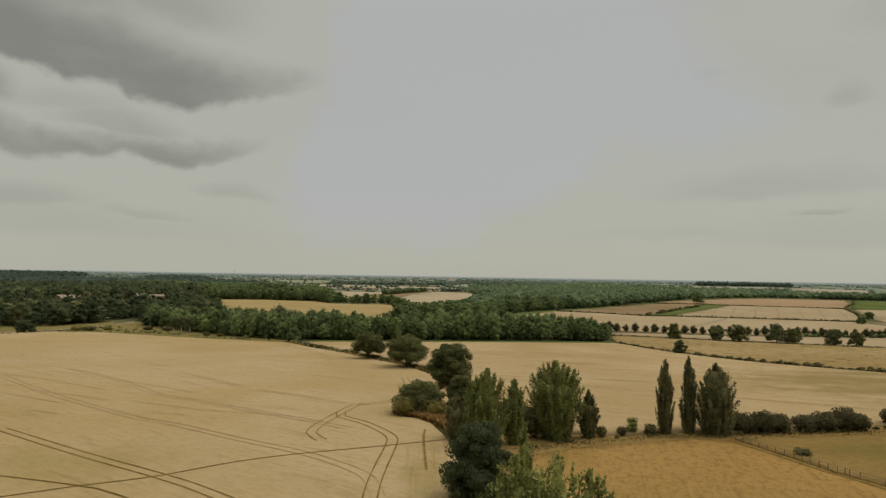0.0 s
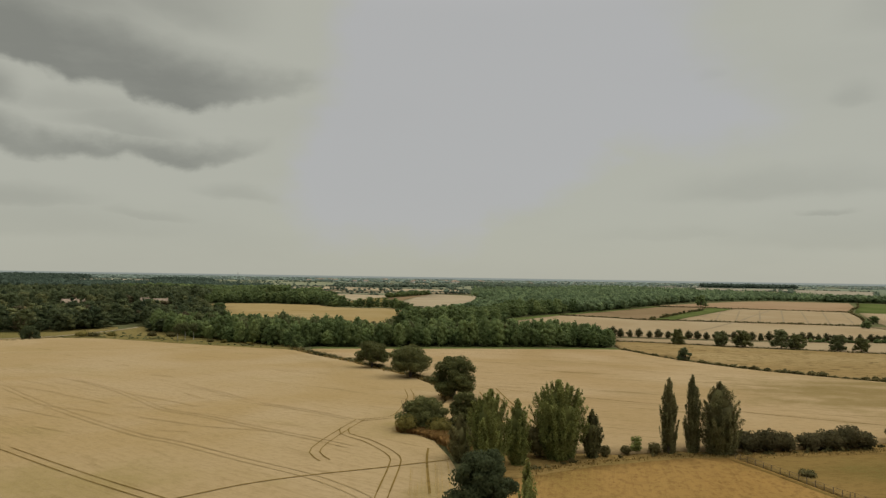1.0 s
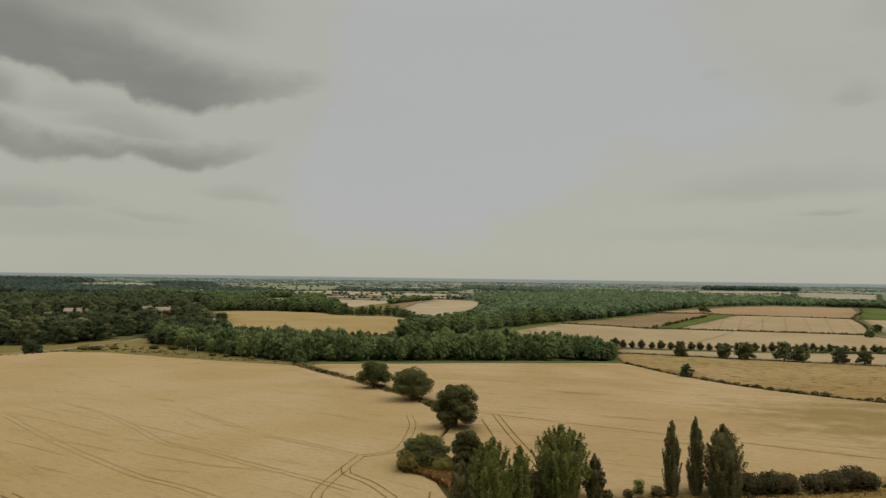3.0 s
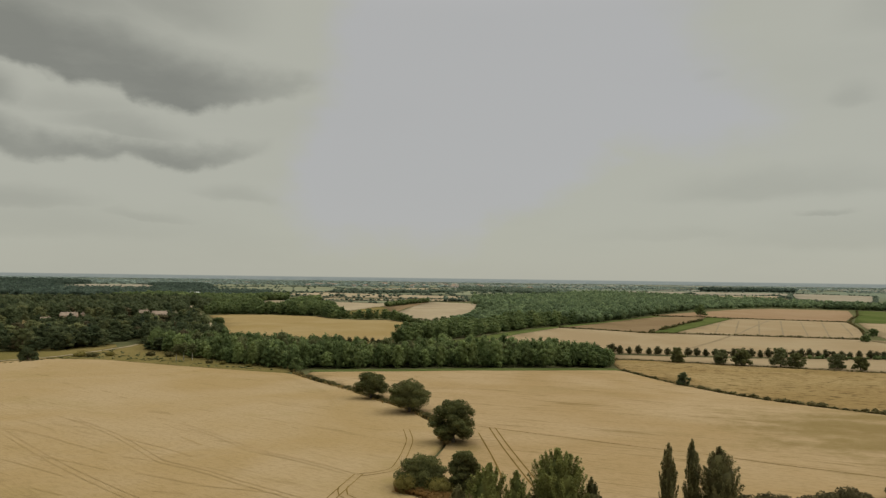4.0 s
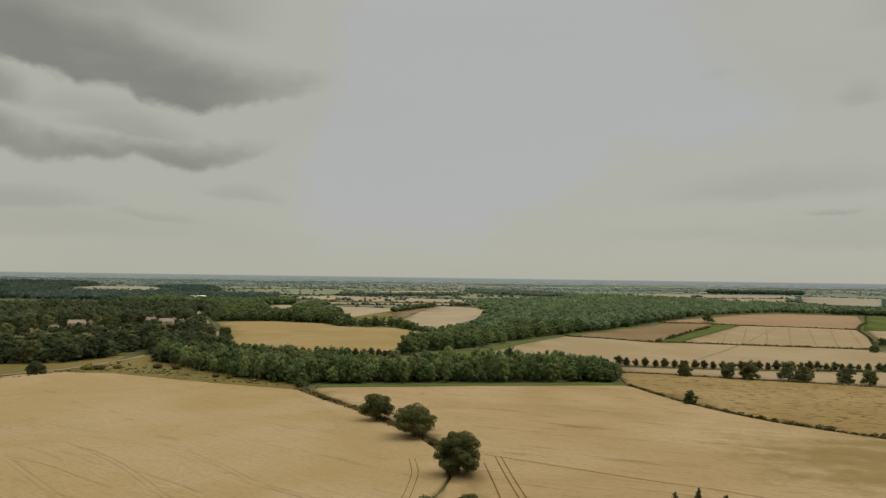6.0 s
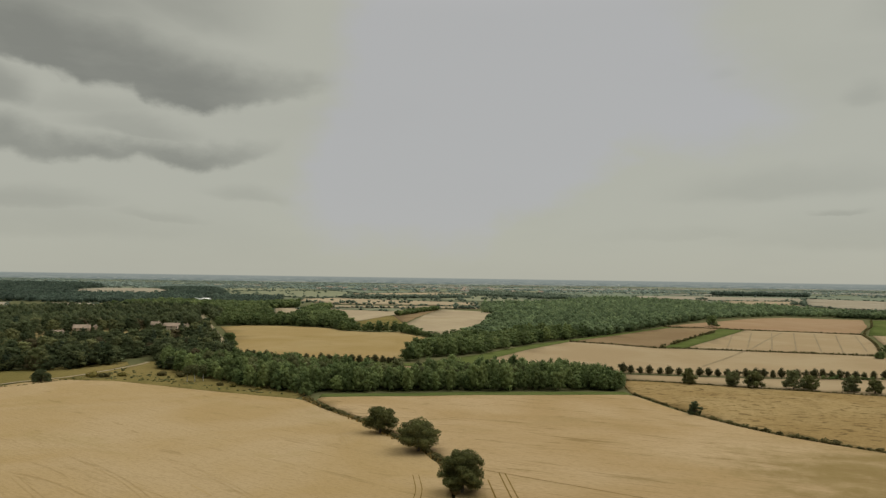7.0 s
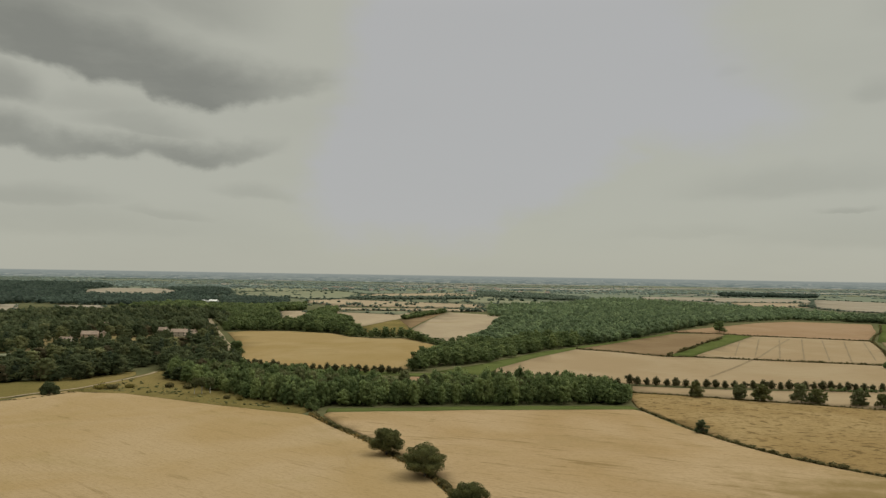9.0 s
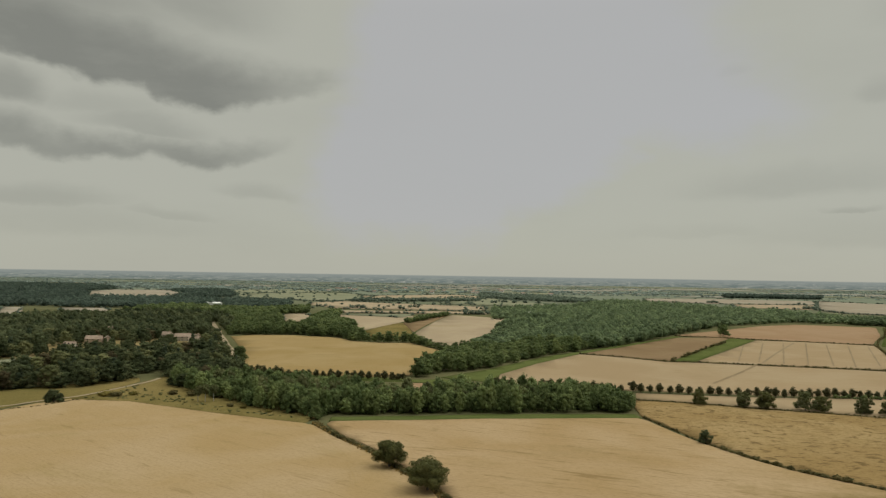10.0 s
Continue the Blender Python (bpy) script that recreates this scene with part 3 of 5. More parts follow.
def limb_mesh(name, paths, sides=7):
    """Tapered limbs; each path is a list of (x, y, z, radius)."""
    verts, quads = [], []
    for path in paths:
        base = len(verts)
        for x, y, z, r in path:
            for k in range(sides):
                a = 2 * math.pi * k / sides
                verts.append((x + r * math.cos(a), y + r * math.sin(a), z))
        for i in range(len(path) - 1):
            for k in range(sides):
                j = (k + 1) % sides
                quads.append((base + i * sides + k, base + i * sides + j, base + (i + 1) * sides + j, base + (i + 1) * sides + k))
    return raw_mesh(name, verts, quads, smooth=True)


def trunk_paths(h, w, r, rs, fork=0.3, limbs=6):
    paths = [[(0, 0, -0.6, r * 1.5), (0.0, 0, 0.25, r * 1.15), (rs.uniform(-.1, .1), 0, h * fork * 0.6, r), (rs.uniform(-.2, .2), rs.uniform(-.2, .2), h * fork, r * 0.85), (0, 0, h * 0.8, r * 0.15)]]
    for k in range(limbs):
        a = k * 2.4 + rs.uniform(-0.3, 0.3)
        z = h * fork * rs.uniform(0.65, 1.25)
        q = w * rs.uniform(0.28, 0.42)
        paths.append([(0, 0, z, r * 0.5), (math.cos(a) * q * 0.45, math.sin(a) * q * 0.45, z + h * 0.1, r * 0.32), (math.cos(a) * q, math.sin(a) * q, z + h * rs.uniform(0.18, 0.3), r * 0.1)])
    return paths


def tree(name, x, y, h, lobes, count, size, leaf, label, seed, trunk_r=0.4, width=10.0, fork=0.3, limbs=6, category="tree", group="", bark=None, crown_name="crown", core=0.66):
    rs = np.random.RandomState(seed)
    ob = new(name)
    ob.empty_display_size = 1.0
    ob.location = (x, y, float(land(x, y)))
    v, q, t = lobes if isinstance(lobes, tuple) else foliage(lobes, count, size, rs, True, core, 0.5, (0.82, 1.16))
    part("trunk", limb_mesh("trunk", trunk_paths(h, width, trunk_r, rs, fork, limbs)), bark or BARK, ob)
    me = raw_mesh(crown_name, v, q, t)
    me.attributes.new("tint", "FLOAT", "POINT").data.foreach_set("value", np.full(len(v), rs.uniform(0.2, 0.7), np.float32))
    part(crown_name, me, leaf, ob)
    return tagged(ob, label, category, group)


def clump_lobes(h, w, rs, count, point=0.0):
    """A tall crown of rounded boughs that bulge one above the other; point narrows it towards its tip."""
    out = [(0, 0, h * 0.4, w * 0.33, w * 0.33, h * 0.4)]
    for k in range(count):
        e = (k + 0.5) / count
        a = k * 2.39996 + rs.uniform(-0.5, 0.5)
        q = w * rs.uniform(0.14, 0.24) * (1 - point * 0.5 * e)
        wide = math.sqrt(max(0.0, 1 - max(0.0, e - 0.25) ** 2 / 0.62)) * (1 - point * e)
        d = (w * 0.5 - q) * wide * rs.uniform(0.75, 1.2)
        out.append((math.cos(a) * d, math.sin(a) * d, h * (0.16 + 0.78 * e) * rs.uniform(0.93, 1.05), q, q, q * rs.uniform(0.8, 1.1)))
    return out


def template(kind, seed):
    """A small tree for massed woods: vertices in metres (about 12 m high), quads, triangles."""
    rs = np.random.RandomState(seed)
    if kind == "mid":
        lobes, n, s = clump_lobes(12, 9, rs, 10), 200, 1.05
    elif kind == "belt":
        lobes, n, s = clump_lobes(12, 9, rs, 15), 340, 0.86
    elif kind == "conifer":
        lobes, n, s = clump_lobes(12, 6, rs, 16, 0.85), 300, 0.8
    elif kind == "far":
        return foliage(dome_lobes(12, 10, rs, 5), 56, 1.35, rs, core=0.93, shake=0.4, loose=(0.85, 1.1))
    elif kind == "speck":
        lobes, n, s = dome_lobes(12, 11, rs, 1)[:1], 8, 4.2
    elif kind == "tiny":
        lobes, n, s = dome_lobes(12, 11, rs, 1)[:1], 15, 3.2
    else:
        lobes, n, s = dome_lobes(12, 12, rs, 3), 52, 2.2
    return foliage(lobes, n, s, rs, shake=0.6)


TEMPLATES = {k: [template(k, 40 + i) for i in range(7)] for k in ("mid", "belt", "conifer", "far", "tiny", "speck", "bush")}


def massed(name, spots, kind, leaf, label, category, as_kind="stuff", sink=0.0, vary=0.34):
    """Many plants in one mesh; spots are rows of (x, y, height, width)."""
    spots = np.asarray(spots, float)
    rs = np.random.RandomState(len(spots))
    verts, quads, tris, base = [], [], [], 0
    zz = land(spots[:, 0], spots[:, 1])
    which = rs.randint(0, 7, len(spots))
    turns = rs.uniform(0, 2 * math.pi, len(spots))
    for (x, y, h, w), z, k, a in zip(spots, zz, which, turns):
        v, q, t = TEMPLATES[kind][k]
        ref = {"mid": 9, "belt": 9, "conifer": 6, "far": 10, "tiny": 11, "speck": 11, "bush": 12}[kind]
        c, s = math.cos(a) * w / ref, math.sin(a) * w / ref
        verts.append(np.stack((v[:, 0] * c - v[:, 1] * s + x, v[:, 0] * s + v[:, 1] * c + y, v[:, 2] * (h / 12.0) + z - sink), 1))
        quads.append(q + base)
        tris.append(t + base)
        base += len(v)
    me = raw_mesh(name, np.concatenate(verts), np.concatenate(quads), np.concatenate(tris))
    tints = np.repeat(np.clip(rs.normal(0.5, vary, len(spots)), 0, 1.3), [len(v) for v in verts])
    me.attributes.new("tint", "FLOAT", "POINT").data.foreach_set("value", tints.astype(np.float32))
    return tagged(part(name, me, leaf), label, category, kind=as_kind)


def inside(pts, poly):
    x, y = pts[:, 0], pts[:, 1]
    hit = np.zeros(len(pts), bool)
    for (x0, y0), (x1, y1) in zip(poly, (*poly[1:], poly[0])):
        if y0 != y1:
            hit ^= ((y0 > y) != (y1 > y)) & (x < (x1 - x0) * (y - y0) / (y1 - y0) + x0)
    return hit


def scatter(poly, gap, height, seed, gaps=(), spread=0.25, thin=0.0):
    """Spots for trees inside an outline, on a shaken grid, leaving round clearings free."""
    rs = np.random.RandomState(seed)
    p = np.array(poly, float)
    lo, hi = p.min(0), p.max(0)
    gx, gy = np.meshgrid(np.arange(lo[0], hi[0], gap), np.arange(lo[1], hi[1], gap * 0.87))
    gx[1::2] += gap / 2
    pts = np.stack((gx.ravel(), gy.ravel()), 1)
    pts += rs.uniform(-0.36, 0.36, pts.shape) * gap
    pts = pts[inside(pts, poly)]
    pts = pts[(pts[:, 0] > -0.73 * pts[:, 1] - 30) & (pts[:, 0] < 0.68 * pts[:, 1] + 40)]      # the wedge of country that is seen
    for cx, cy, rx, ry in gaps:
        pts = pts[((pts[:, 0] - cx) / rx) ** 2 + ((pts[:, 1] - cy) / ry) ** 2 > 1]
    if thin:
        open_ = np.array([noise.noise((x / 42.0, y / 60.0, 3.3)) for x, y in pts])
        pts = pts[(open_ > -0.9 + thin) | (rs.uniform(size=len(pts)) < 0.25)]
    h = height * (1 + rs.uniform(-spread, spread, len(pts)))
    w = gap * rs.uniform(1.05, 1.55, len(pts))
    return np.column_stack((pts, h, w))


def hedge_spots(points, h, seed, gap=0.0, thick=1.0):
    rs = np.random.RandomState(seed)
    c = smooth_line(points, 0.85 * h)
    keep = rs.uniform(size=len(c)) >= gap
    c = c[keep] + rs.uniform(-0.3, 0.3, (int(keep.sum()), 2)) * h * thick
    return np.column_stack((c, h * rs.uniform(0.65, 1.35, len(c)), h * rs.uniform(1.1, 1.9, len(c)) * thick))


def hedge(points, h, seed, label, gap=0.0, thick=1.0, leaf=None):
    return massed("hedge", hedge_spots(points, h, seed, gap, thick), "bush", leaf or HEDGE_LEAF, label, "hedge", "", 0.3)

# ---- ground and fields ----
ground_sheet()
wheat_left = field([(-279, 404), (-274, 430), (-263, 450), (-221, 446), (-146, 409), (-90, 386), (-83, 380), (-66, 351), (-45, 320), (-30, 291), (-13, 261), (-2, 230), (0, 201), (-3, 185),
                    (-8, 171), (-11, 160), (-10, 152), (-6, 147), (-2, 140), (1, 126), (4.4, 95), (5, 60), (-10, -60), (-330, -60), (-330, 300)],
                   WHEAT, "ripe golden wheat field crossed by dark tractor wheelings", 0.6, 12.0)
wheat_mid = field([(-76, 394), (-34, 402), (14, 413), (63, 420), (107, 427), (111, 420), (122, 358), (132, 326), (142, 303), (153, 287), (163, 274), (200, 232), (300, 150),
                   (170, 150), (94, 148), (86, 143.5), (70, 139.5), (56, 136.5), (46, 136.5), (34, 132.5), (16, 134), (6, 147), (-6, 160), (-6, 171), (-1.4, 185), (1.4, 202), (0, 230), (-9, 262), (-24, 290), (-38, 321), (-60, 353), (-77, 386)],
                  WHEAT_MID, "ripe wheat field between hedges beside the oaks", 0.6, 12.0)
paddock = field([(9, 112), (16, 116.5), (28, 123.5), (46, 130.5), (55, 131), (57, 124), (59, 116), (61, 107), (64, 100), (74, 60), (80, -40), (8, -40), (6, 60), (5, 92)],
                PADDOCK, "dry brownish rough grass paddock", 0.15, 12.0)
pasture = field([(55.6, 131.3), (70, 134), (86, 138), (110, 140), (180, 140), (190, -40), (81, -40), (75, 60), (65, 100), (62, 107), (60, 116), (57.6, 124)],
                PASTURE, "dry pasture with a greener patch beside a fence", 0.12, 12.0)
lodged = field([(112, 437), (115, 466), (123, 494), (163, 488), (198, 478), (232, 471), (275, 457), (400, 415), (400, 180), (300, 160), (203, 236), (166, 277), (155, 290), (144, 307), (134, 330), (125, 362), (118, 415)],
               LODGED, "flattened patchy barley field with dark hollows", 0.5, 20.0)
field([(124, 500), (163, 494), (198, 484), (232, 477), (275, 464), (400, 425), (430, 528), (320, 531), (229, 522), (179, 522), (130, 524)],
      BARLEY, "narrow pale barley strip beside the tree avenue", 0.4, 30.0)
pale_field = field([(26, 551), (61, 546), (93, 540), (130, 537), (179, 534), (229, 533), (281, 535), (340, 538), (420, 560), (396, 655), (315, 671), (260, 681), (230, 688), (202, 688), (163, 715), (122, 735), (69, 660), (31, 596)],
                   BARLEY, "large pale barley field behind the avenue", 0.4, 30.0)
field([(123, 740), (184, 810), (240, 880), (284, 931), (338, 945), (355, 935), (207, 697), (163, 720)], PLOUGH, "bare reddish brown soil field", 0.1, 30.0)
field([(358, 936), (382, 918), (230, 695), (209, 696)], GRASS, "green grass strip with bushes between fields", 0.25, 30.0)
tramline_field = field([(384, 915), (451, 900), (515, 874), (483, 803), (430, 700), (396, 661), (315, 677), (260, 687), (233, 695)],
                       BARLEY, "pale barley field with evenly spaced tramlines", 0.4, 30.0)
field([(302, 975), (411, 1076), (491, 1160), (576, 1215), (690, 1175), (600, 1010), (514, 884), (451, 908), (388, 928), (360, 941), (290, 955)], STUBBLE, "pinkish stubble field below the wood", 0.15, 30.0)
field([(695, 1165), (720, 1170), (760, 1000), (640, 840), (520, 873), (605, 1008)], GRASS, "green grass slope at the field end", 0.2, 40.0)
field([(645, 838), (800, 1020), (900, 900), (600, 640), (420, 640), (440, 700), (490, 803), (523, 868)], BARLEY, "pale barley field past the lane", 0.4, 40.0)
field([(424, 560), (430, 530), (700, 500), (700, 640), (600, 630), (404, 652)], BARLEY, "pale barley field past the avenue", 0.4, 40.0)
field([(-20, 575), (26, 556), (31, 598), (69, 662), (122, 737), (184, 812), (240, 882), (296, 950), (296, 966), (198, 826), (135, 761), (80, 707), (22, 623)],
      GRASS, "green grass ride along the edge of the wood", 0.2, 20.0)
gold_field = field([(-292, 846), (-270, 869), (-222, 871), (-160, 853), (-134, 819), (-100, 806), (-65, 811), (-26, 742), (-24, 736), (-38, 660), (-46, 582), (-84, 572), (-127, 578), (-196, 600), (-214, 640), (-240, 730)],
                   GOLD, "golden crop field enclosed by woods", 0.5, 30.0)
field([(-196, 594), (-127, 572), (-48, 566), (-47, 552), (-84, 552), (-122, 555), (-153, 562)], GRASS, "grass strip along a tree avenue", 0.2, 20.0)
field([(12, 114), (18, 113), (30, 120.5), (46, 127.5), (62, 130), (86, 136), (110, 139), (110, 150), (92, 149), (70, 141), (48, 138), (34, 134), (16, 136), (6, 150), (3, 140), (6, 120)], PASTURE, "brownish dead grass along the hedge bank", 0.1, 8.0)
field([(-31, 500), (20, 497), (75, 503), (112, 498), (122, 502), (127, 526), (93, 530), (61, 536), (26, 541), (-16, 566), (-44, 562), (-46, 552), (-31, 549)], GRASS, "rough green grass behind the wood belt", 0.2, 15.0)
field([(-48, 545), (-33, 547), (-33, 506), (-42, 512)], STUBBLE, "small pale bare patch among the trees", 0.15, 15.0)
field([(-263, 452), (-258, 480), (-246, 550), (-228, 550), (-212, 522), (-186, 500), (-150, 466), (-120, 442), (-86, 416), (-91, 388), (-146, 411), (-221, 448)],
      ROUGH, "rough grass strip between wheat and wood", 0.2, 15.0)
field([(-286, 404), (-282, 430), (-270, 452), (-263.5, 452), (-259, 480), (-254, 530), (-262, 545), (-264, 520), (-300, 486), (-330, 480), (-340, 404)], ROUGH, "dry grass verge beside a track", 0.2, 15.0)
field([(-480, 640), (-300, 610), (-262, 650), (-266, 740), (-300, 830), (-330, 920), (-500, 920)], GARDEN, "dry gardens and rough grass between houses", 0.1, 40.0)
field([(-440, 600), (-415, 645), (-378, 590), (-385, 560), (-420, 555)], MEADOW, "small green meadow among trees", 0.2, 30.0)
field([(-78, 396), (-34, 404), (14, 415), (63, 422), (110, 430), (109, 443), (64, 436), (14, 429), (-34, 417), (-79, 409)], GRASS, "green grass margin below the wood belt", 0.3, 12.0)
field([(-229, 1136), (-235, 1300), (-128, 1270), (-80, 1250), (-106, 1088), (-144, 950)], FAR_STRAW, "pale barley field between tree belts", 0.4, 50.0)
field([(-25, 1320), (38, 1275), (82, 1215), (37, 955), (4, 800), (-8, 780), (-40, 800), (-62, 838), (-68, 935), (-43, 1200)], FAR_STRAW, "pale pinkish stubble field", 0.2, 50.0)
field([(-76, 1248), (-30, 1318), (-46, 1200), (-71, 945), (-100, 1085)], PLOUGH, "brown soil field beside a tree strip", 0.1, 50.0)

for pts in ([(-81, 127), (-58, 110), (-39, 97), (-30, 90), (-12, 74)], [(-135, 210), (-95, 170), (-64, 142), (-53, 135), (-36, 122), (-22, 112), (-14, 104), (-10, 98), (-8, 90)],
            [(-8, 70), (-9, 91), (-9, 102), (-8.5, 119), (-9, 126), (-12, 133), (-16, 140), (-21, 146), (-22, 153)], [(-20, 164), (-22, 151), (-24, 136), (-24, 128), (-21, 122)],
            [(-12, 222), (-11, 214), (-10, 202), (-11, 178), (-13, 168), (-20, 163)], [(-51, 292), (-45, 277), (-41, 258)], [(-86, 370), (-58, 319), (-44, 279), (-41, 260)],
            [(-125, 232), (-100, 208), (-82, 187), (-71, 174), (-59, 166), (-47, 156), (-34, 146), (-26, 140), (-18, 133)], [(-81, 220), (-68, 207), (-57, 194)], [(-50, 186), (-42, 181), (-33, 174), (-22, 164)]):
    for side in (-0.95, 0.95):
        ribbon("wheel_rut", pts, 0.24, RUT if pts[0][1] < 180 and pts[0][0] > -100 or pts[0][0] > -30 else STREAK, 0.66, side, wheat_left, wobble=0.3)
for pts in ([(-139, 215), (-123, 207), (-104, 193), (-89, 182)], [(-107, 179), (-93, 172), (-79, 164)], [(-72, 162), (-64, 158), (-55, 153)], [(-94, 202), (-79, 191), (-64, 179)], [(-112, 174), (-99, 166), (-87, 158)],
            [(-88, 148), (-79, 143)], [(-62, 147), (-54, 145)], [(-54, 152), (-43, 149), (-34, 146)], [(-121, 221), (-110, 215)], [(-78, 205), (-68, 194)], [(-83, 178), (-75, 175)]):
    ribbon("lodged_streak", pts, 0.45, STREAK, 0.655, 0.0, wheat_left, wobble=0.7)
rng = random.Random(3)
for k in range(26):      # thin drilled rows beside the trees
    x, y = rng.uniform(-5.5, 2.0), rng.uniform(78, 106)
    ribbon("wheel_rut", [(x, y), (x - 0.1, y + 8), (x - 0.4, y + rng.uniform(12, 22))], rng.uniform(0.05, 0.11), FAINT_RUT, 0.66, 0.0, wheat_left, wobble=0.5)
for pts, w in (([(-70, 76), (-52, 89), (-48, 92), (-40, 97), (-31, 106), (-22, 112), (-12, 117), (1, 124)], 0.36), ([(-75, 100), (-61, 96), (-48, 92), (-42, 89), (-30, 80)], 0.32), ([(-3, 133), (-3, 123), (-2, 103)], 0.4)):
    ribbon("wheel_rut", pts, w, RUT, 0.67, 0.0, wheat_left)
for pts in ([(16, 227), (18, 195), (21, 157), (22, 145)],):
    for side in (-0.95, 0.95):
        ribbon("wheel_rut", pts, 0.42, RUT, 0.66, side, wheat_mid)
ribbon("wheel_rut", [(11, 218), (13, 186), (14, 161)], 0.45, RUT, 0.66, 0.0, wheat_mid)
ribbon("wheel_rut", [(8, 232), (37, 213), (57, 200), (73, 191), (88, 180), (98, 174), (115, 163)], 0.38, RUT, 0.66, 0.0, wheat_mid)
for pts in ([(339, 846), (278, 705)], [(377, 880), (296, 700)], [(406, 888), (317, 692)], [(435, 890), (339, 688)], [(454, 877), (361, 683)], [(476, 868), (380, 679)], [(499, 866), (409, 689)]):
    ribbon("wheel_rut", pts, 1.5, TRAM, 0.5, 0.0, tramline_field, step=12.0, wobble=0.4)
ribbon("wheel_rut", [(206, 575), (252, 634), (285, 680)], 2.8, TRAM, 0.5, 0.0, pale_field, step=10.0)
ribbon("wheel_rut", [(297, 694), (350, 780), (420, 890)], 2.4, TRAM, 0.5, 0.0, tramline_field, step=10.0)
tagged(ribbon("track", [(-330, 380), (-289, 419), (-280, 438), (-272, 451), (-263, 468), (-256, 493), (-250, 515), (-246, 530), (-245, 545)], 3.4, TRACK, 0.3), "pale stony farm track beside the field", "track", kind="structure")
tagged(ribbon("road", [(-218, 640), (-240, 703), (-266, 760), (-292, 820), (-340, 930), (-382, 1026), (-420, 1120)], 5.5, TRACK, 0.3, step=15), "straight pale lane through the wood", "road", kind="structure")

# ---- woods ----
belt = scatter([(-215, 508), (-160, 460), (-131, 432), (-91, 408), (-78, 417), (14, 435), (64, 442), (109, 449), (118, 470), (116, 490), (75, 499), (15, 488), (-24, 482), (-30, 470), (-50, 470), (-56, 484), (-75, 484), (-122, 506), (-160, 516), (-200, 530), (-235, 545)],
               7.0, 12.4, 3, (), 0.32) * (1, 1, 1, 1.0)
belt[:, 2] *= np.interp(belt[:, 0], (-60, -30, 15, 60, 110), (1.0, 1.0, 1.14, 1.02, 0.86))
belt[:, 2] *= np.where((belt[:, 0] > -56) & (belt[:, 0] < -22) & (belt[:, 1] > 445), 0.75, 1.0)
massed("woodland", belt, "belt", WOOD_LEAF, "dense belt of dark green broadleaf trees", "woodland", vary=0.3)
massed("woodland", scatter([(-205, 508), (-131, 440), (-91, 416), (-20, 436), (50, 448), (40, 470), (-30, 480), (-120, 515)], 17, 12.4, 23, (), 0.25) * (1, 1, 1, 0.5), "belt", OLIVE_LEAF, "lighter olive green trees within the wood belt", "woodland")
massed("woodland", [(-107, 452, 20, 11), (-100, 456, 17, 10), (-118, 455, 16, 10), (-84, 441, 15, 10), (-15, 462, 15, 9), (-8, 466, 14, 8), (2, 463, 15, 9), (36, 470, 14, 9), (-180, 497, 16, 10), (-168, 490, 15, 9)], "belt", OLIVE_LEAF, "taller lighter trees rising from the wood belt", "woodland")
HOUSE_GAPS = ((-405, 705, 28, 76), (-448, 812, 20, 64), (-382, 690, 12, 80), (-350, 742, 20, 80), (-318, 738, 26, 78), (-345, 560, 16, 22), (-320, 660, 10, 30), (-300, 560, 12, 16), (-290, 690, 12, 50), (-405, 595, 36, 55), (-258, 555, 9, 26), (-275, 760, 8, 50), (-360, 640, 14, 14), *((float(np.interp(y, (650, 703, 820, 1026), (-221, -240, -292, -382))), y, 8.0, 16.0) for y in range(650, 1040, 15)))
LEFT_NEAR = [(-345, 470), (-312, 490), (-285, 490), (-270, 520), (-255, 545), (-236, 548), (-222, 512), (-185, 500), (-170, 545), (-200, 590), (-222, 630), (-235, 720), (-290, 800), (-480, 800), (-480, 470)]
massed("woodland", scatter(LEFT_NEAR, 10.5, 12.5, 5, HOUSE_GAPS, 0.45, 0.8), "mid", DARK_WOOD_LEAF, "mixed dark green trees round scattered houses", "woodland")
massed("woodland", scatter(LEFT_NEAR, 27, 13.0, 27, HOUSE_GAPS, 0.3) * (1, 1, 1, 0.46), "belt", OLIVE_LEAF, "olive green single trees among darker ones", "woodland")
massed("woodland", scatter(LEFT_NEAR, 42, 16.0, 47, HOUSE_GAPS, 0.25) * (1, 1, 1, 0.17), "conifer", CONIFER_LEAF, "dark pointed conifers among broadleaf trees", "woodland")
massed("woodland", scatter(LEFT_NEAR, 46, 13.0, 57, HOUSE_GAPS, 0.3) * (1, 1, 1, 0.24), "belt", RUSSET_LEAF, "russet brown trees among green ones", "woodland")
massed("woodland", scatter([(-290, 800), (-298, 840), (-350, 1025), (-400, 1140), (-530, 1190), (-680, 1040), (-740, 940), (-480, 800)], 10.0, 12, 6, HOUSE_GAPS, 0.45, 0.72), "far", DARK_WOOD_LEAF, "dark green wood with houses among the trees", "woodland")
massed("woodland", scatter([(-480, 470), (-480, 800), (-740, 940), (-1000, 940), (-800, 470)], 11.5, 13, 7), "far", DARK_WOOD_LEAF, "dark green wood at the edge of the fields", "woodland")
massed("woodland", scatter([(-305, 868), (-268, 876), (-222, 878), (-160, 861), (-136, 828), (-128, 850), (-140, 905), (-165, 950), (-215, 962), (-255, 970), (-300, 1000), (-345, 1020)], 9.5, 11.5, 8),
       "mid", WOOD_LEAF, "curving dark green tree belt behind the golden field", "woodland")
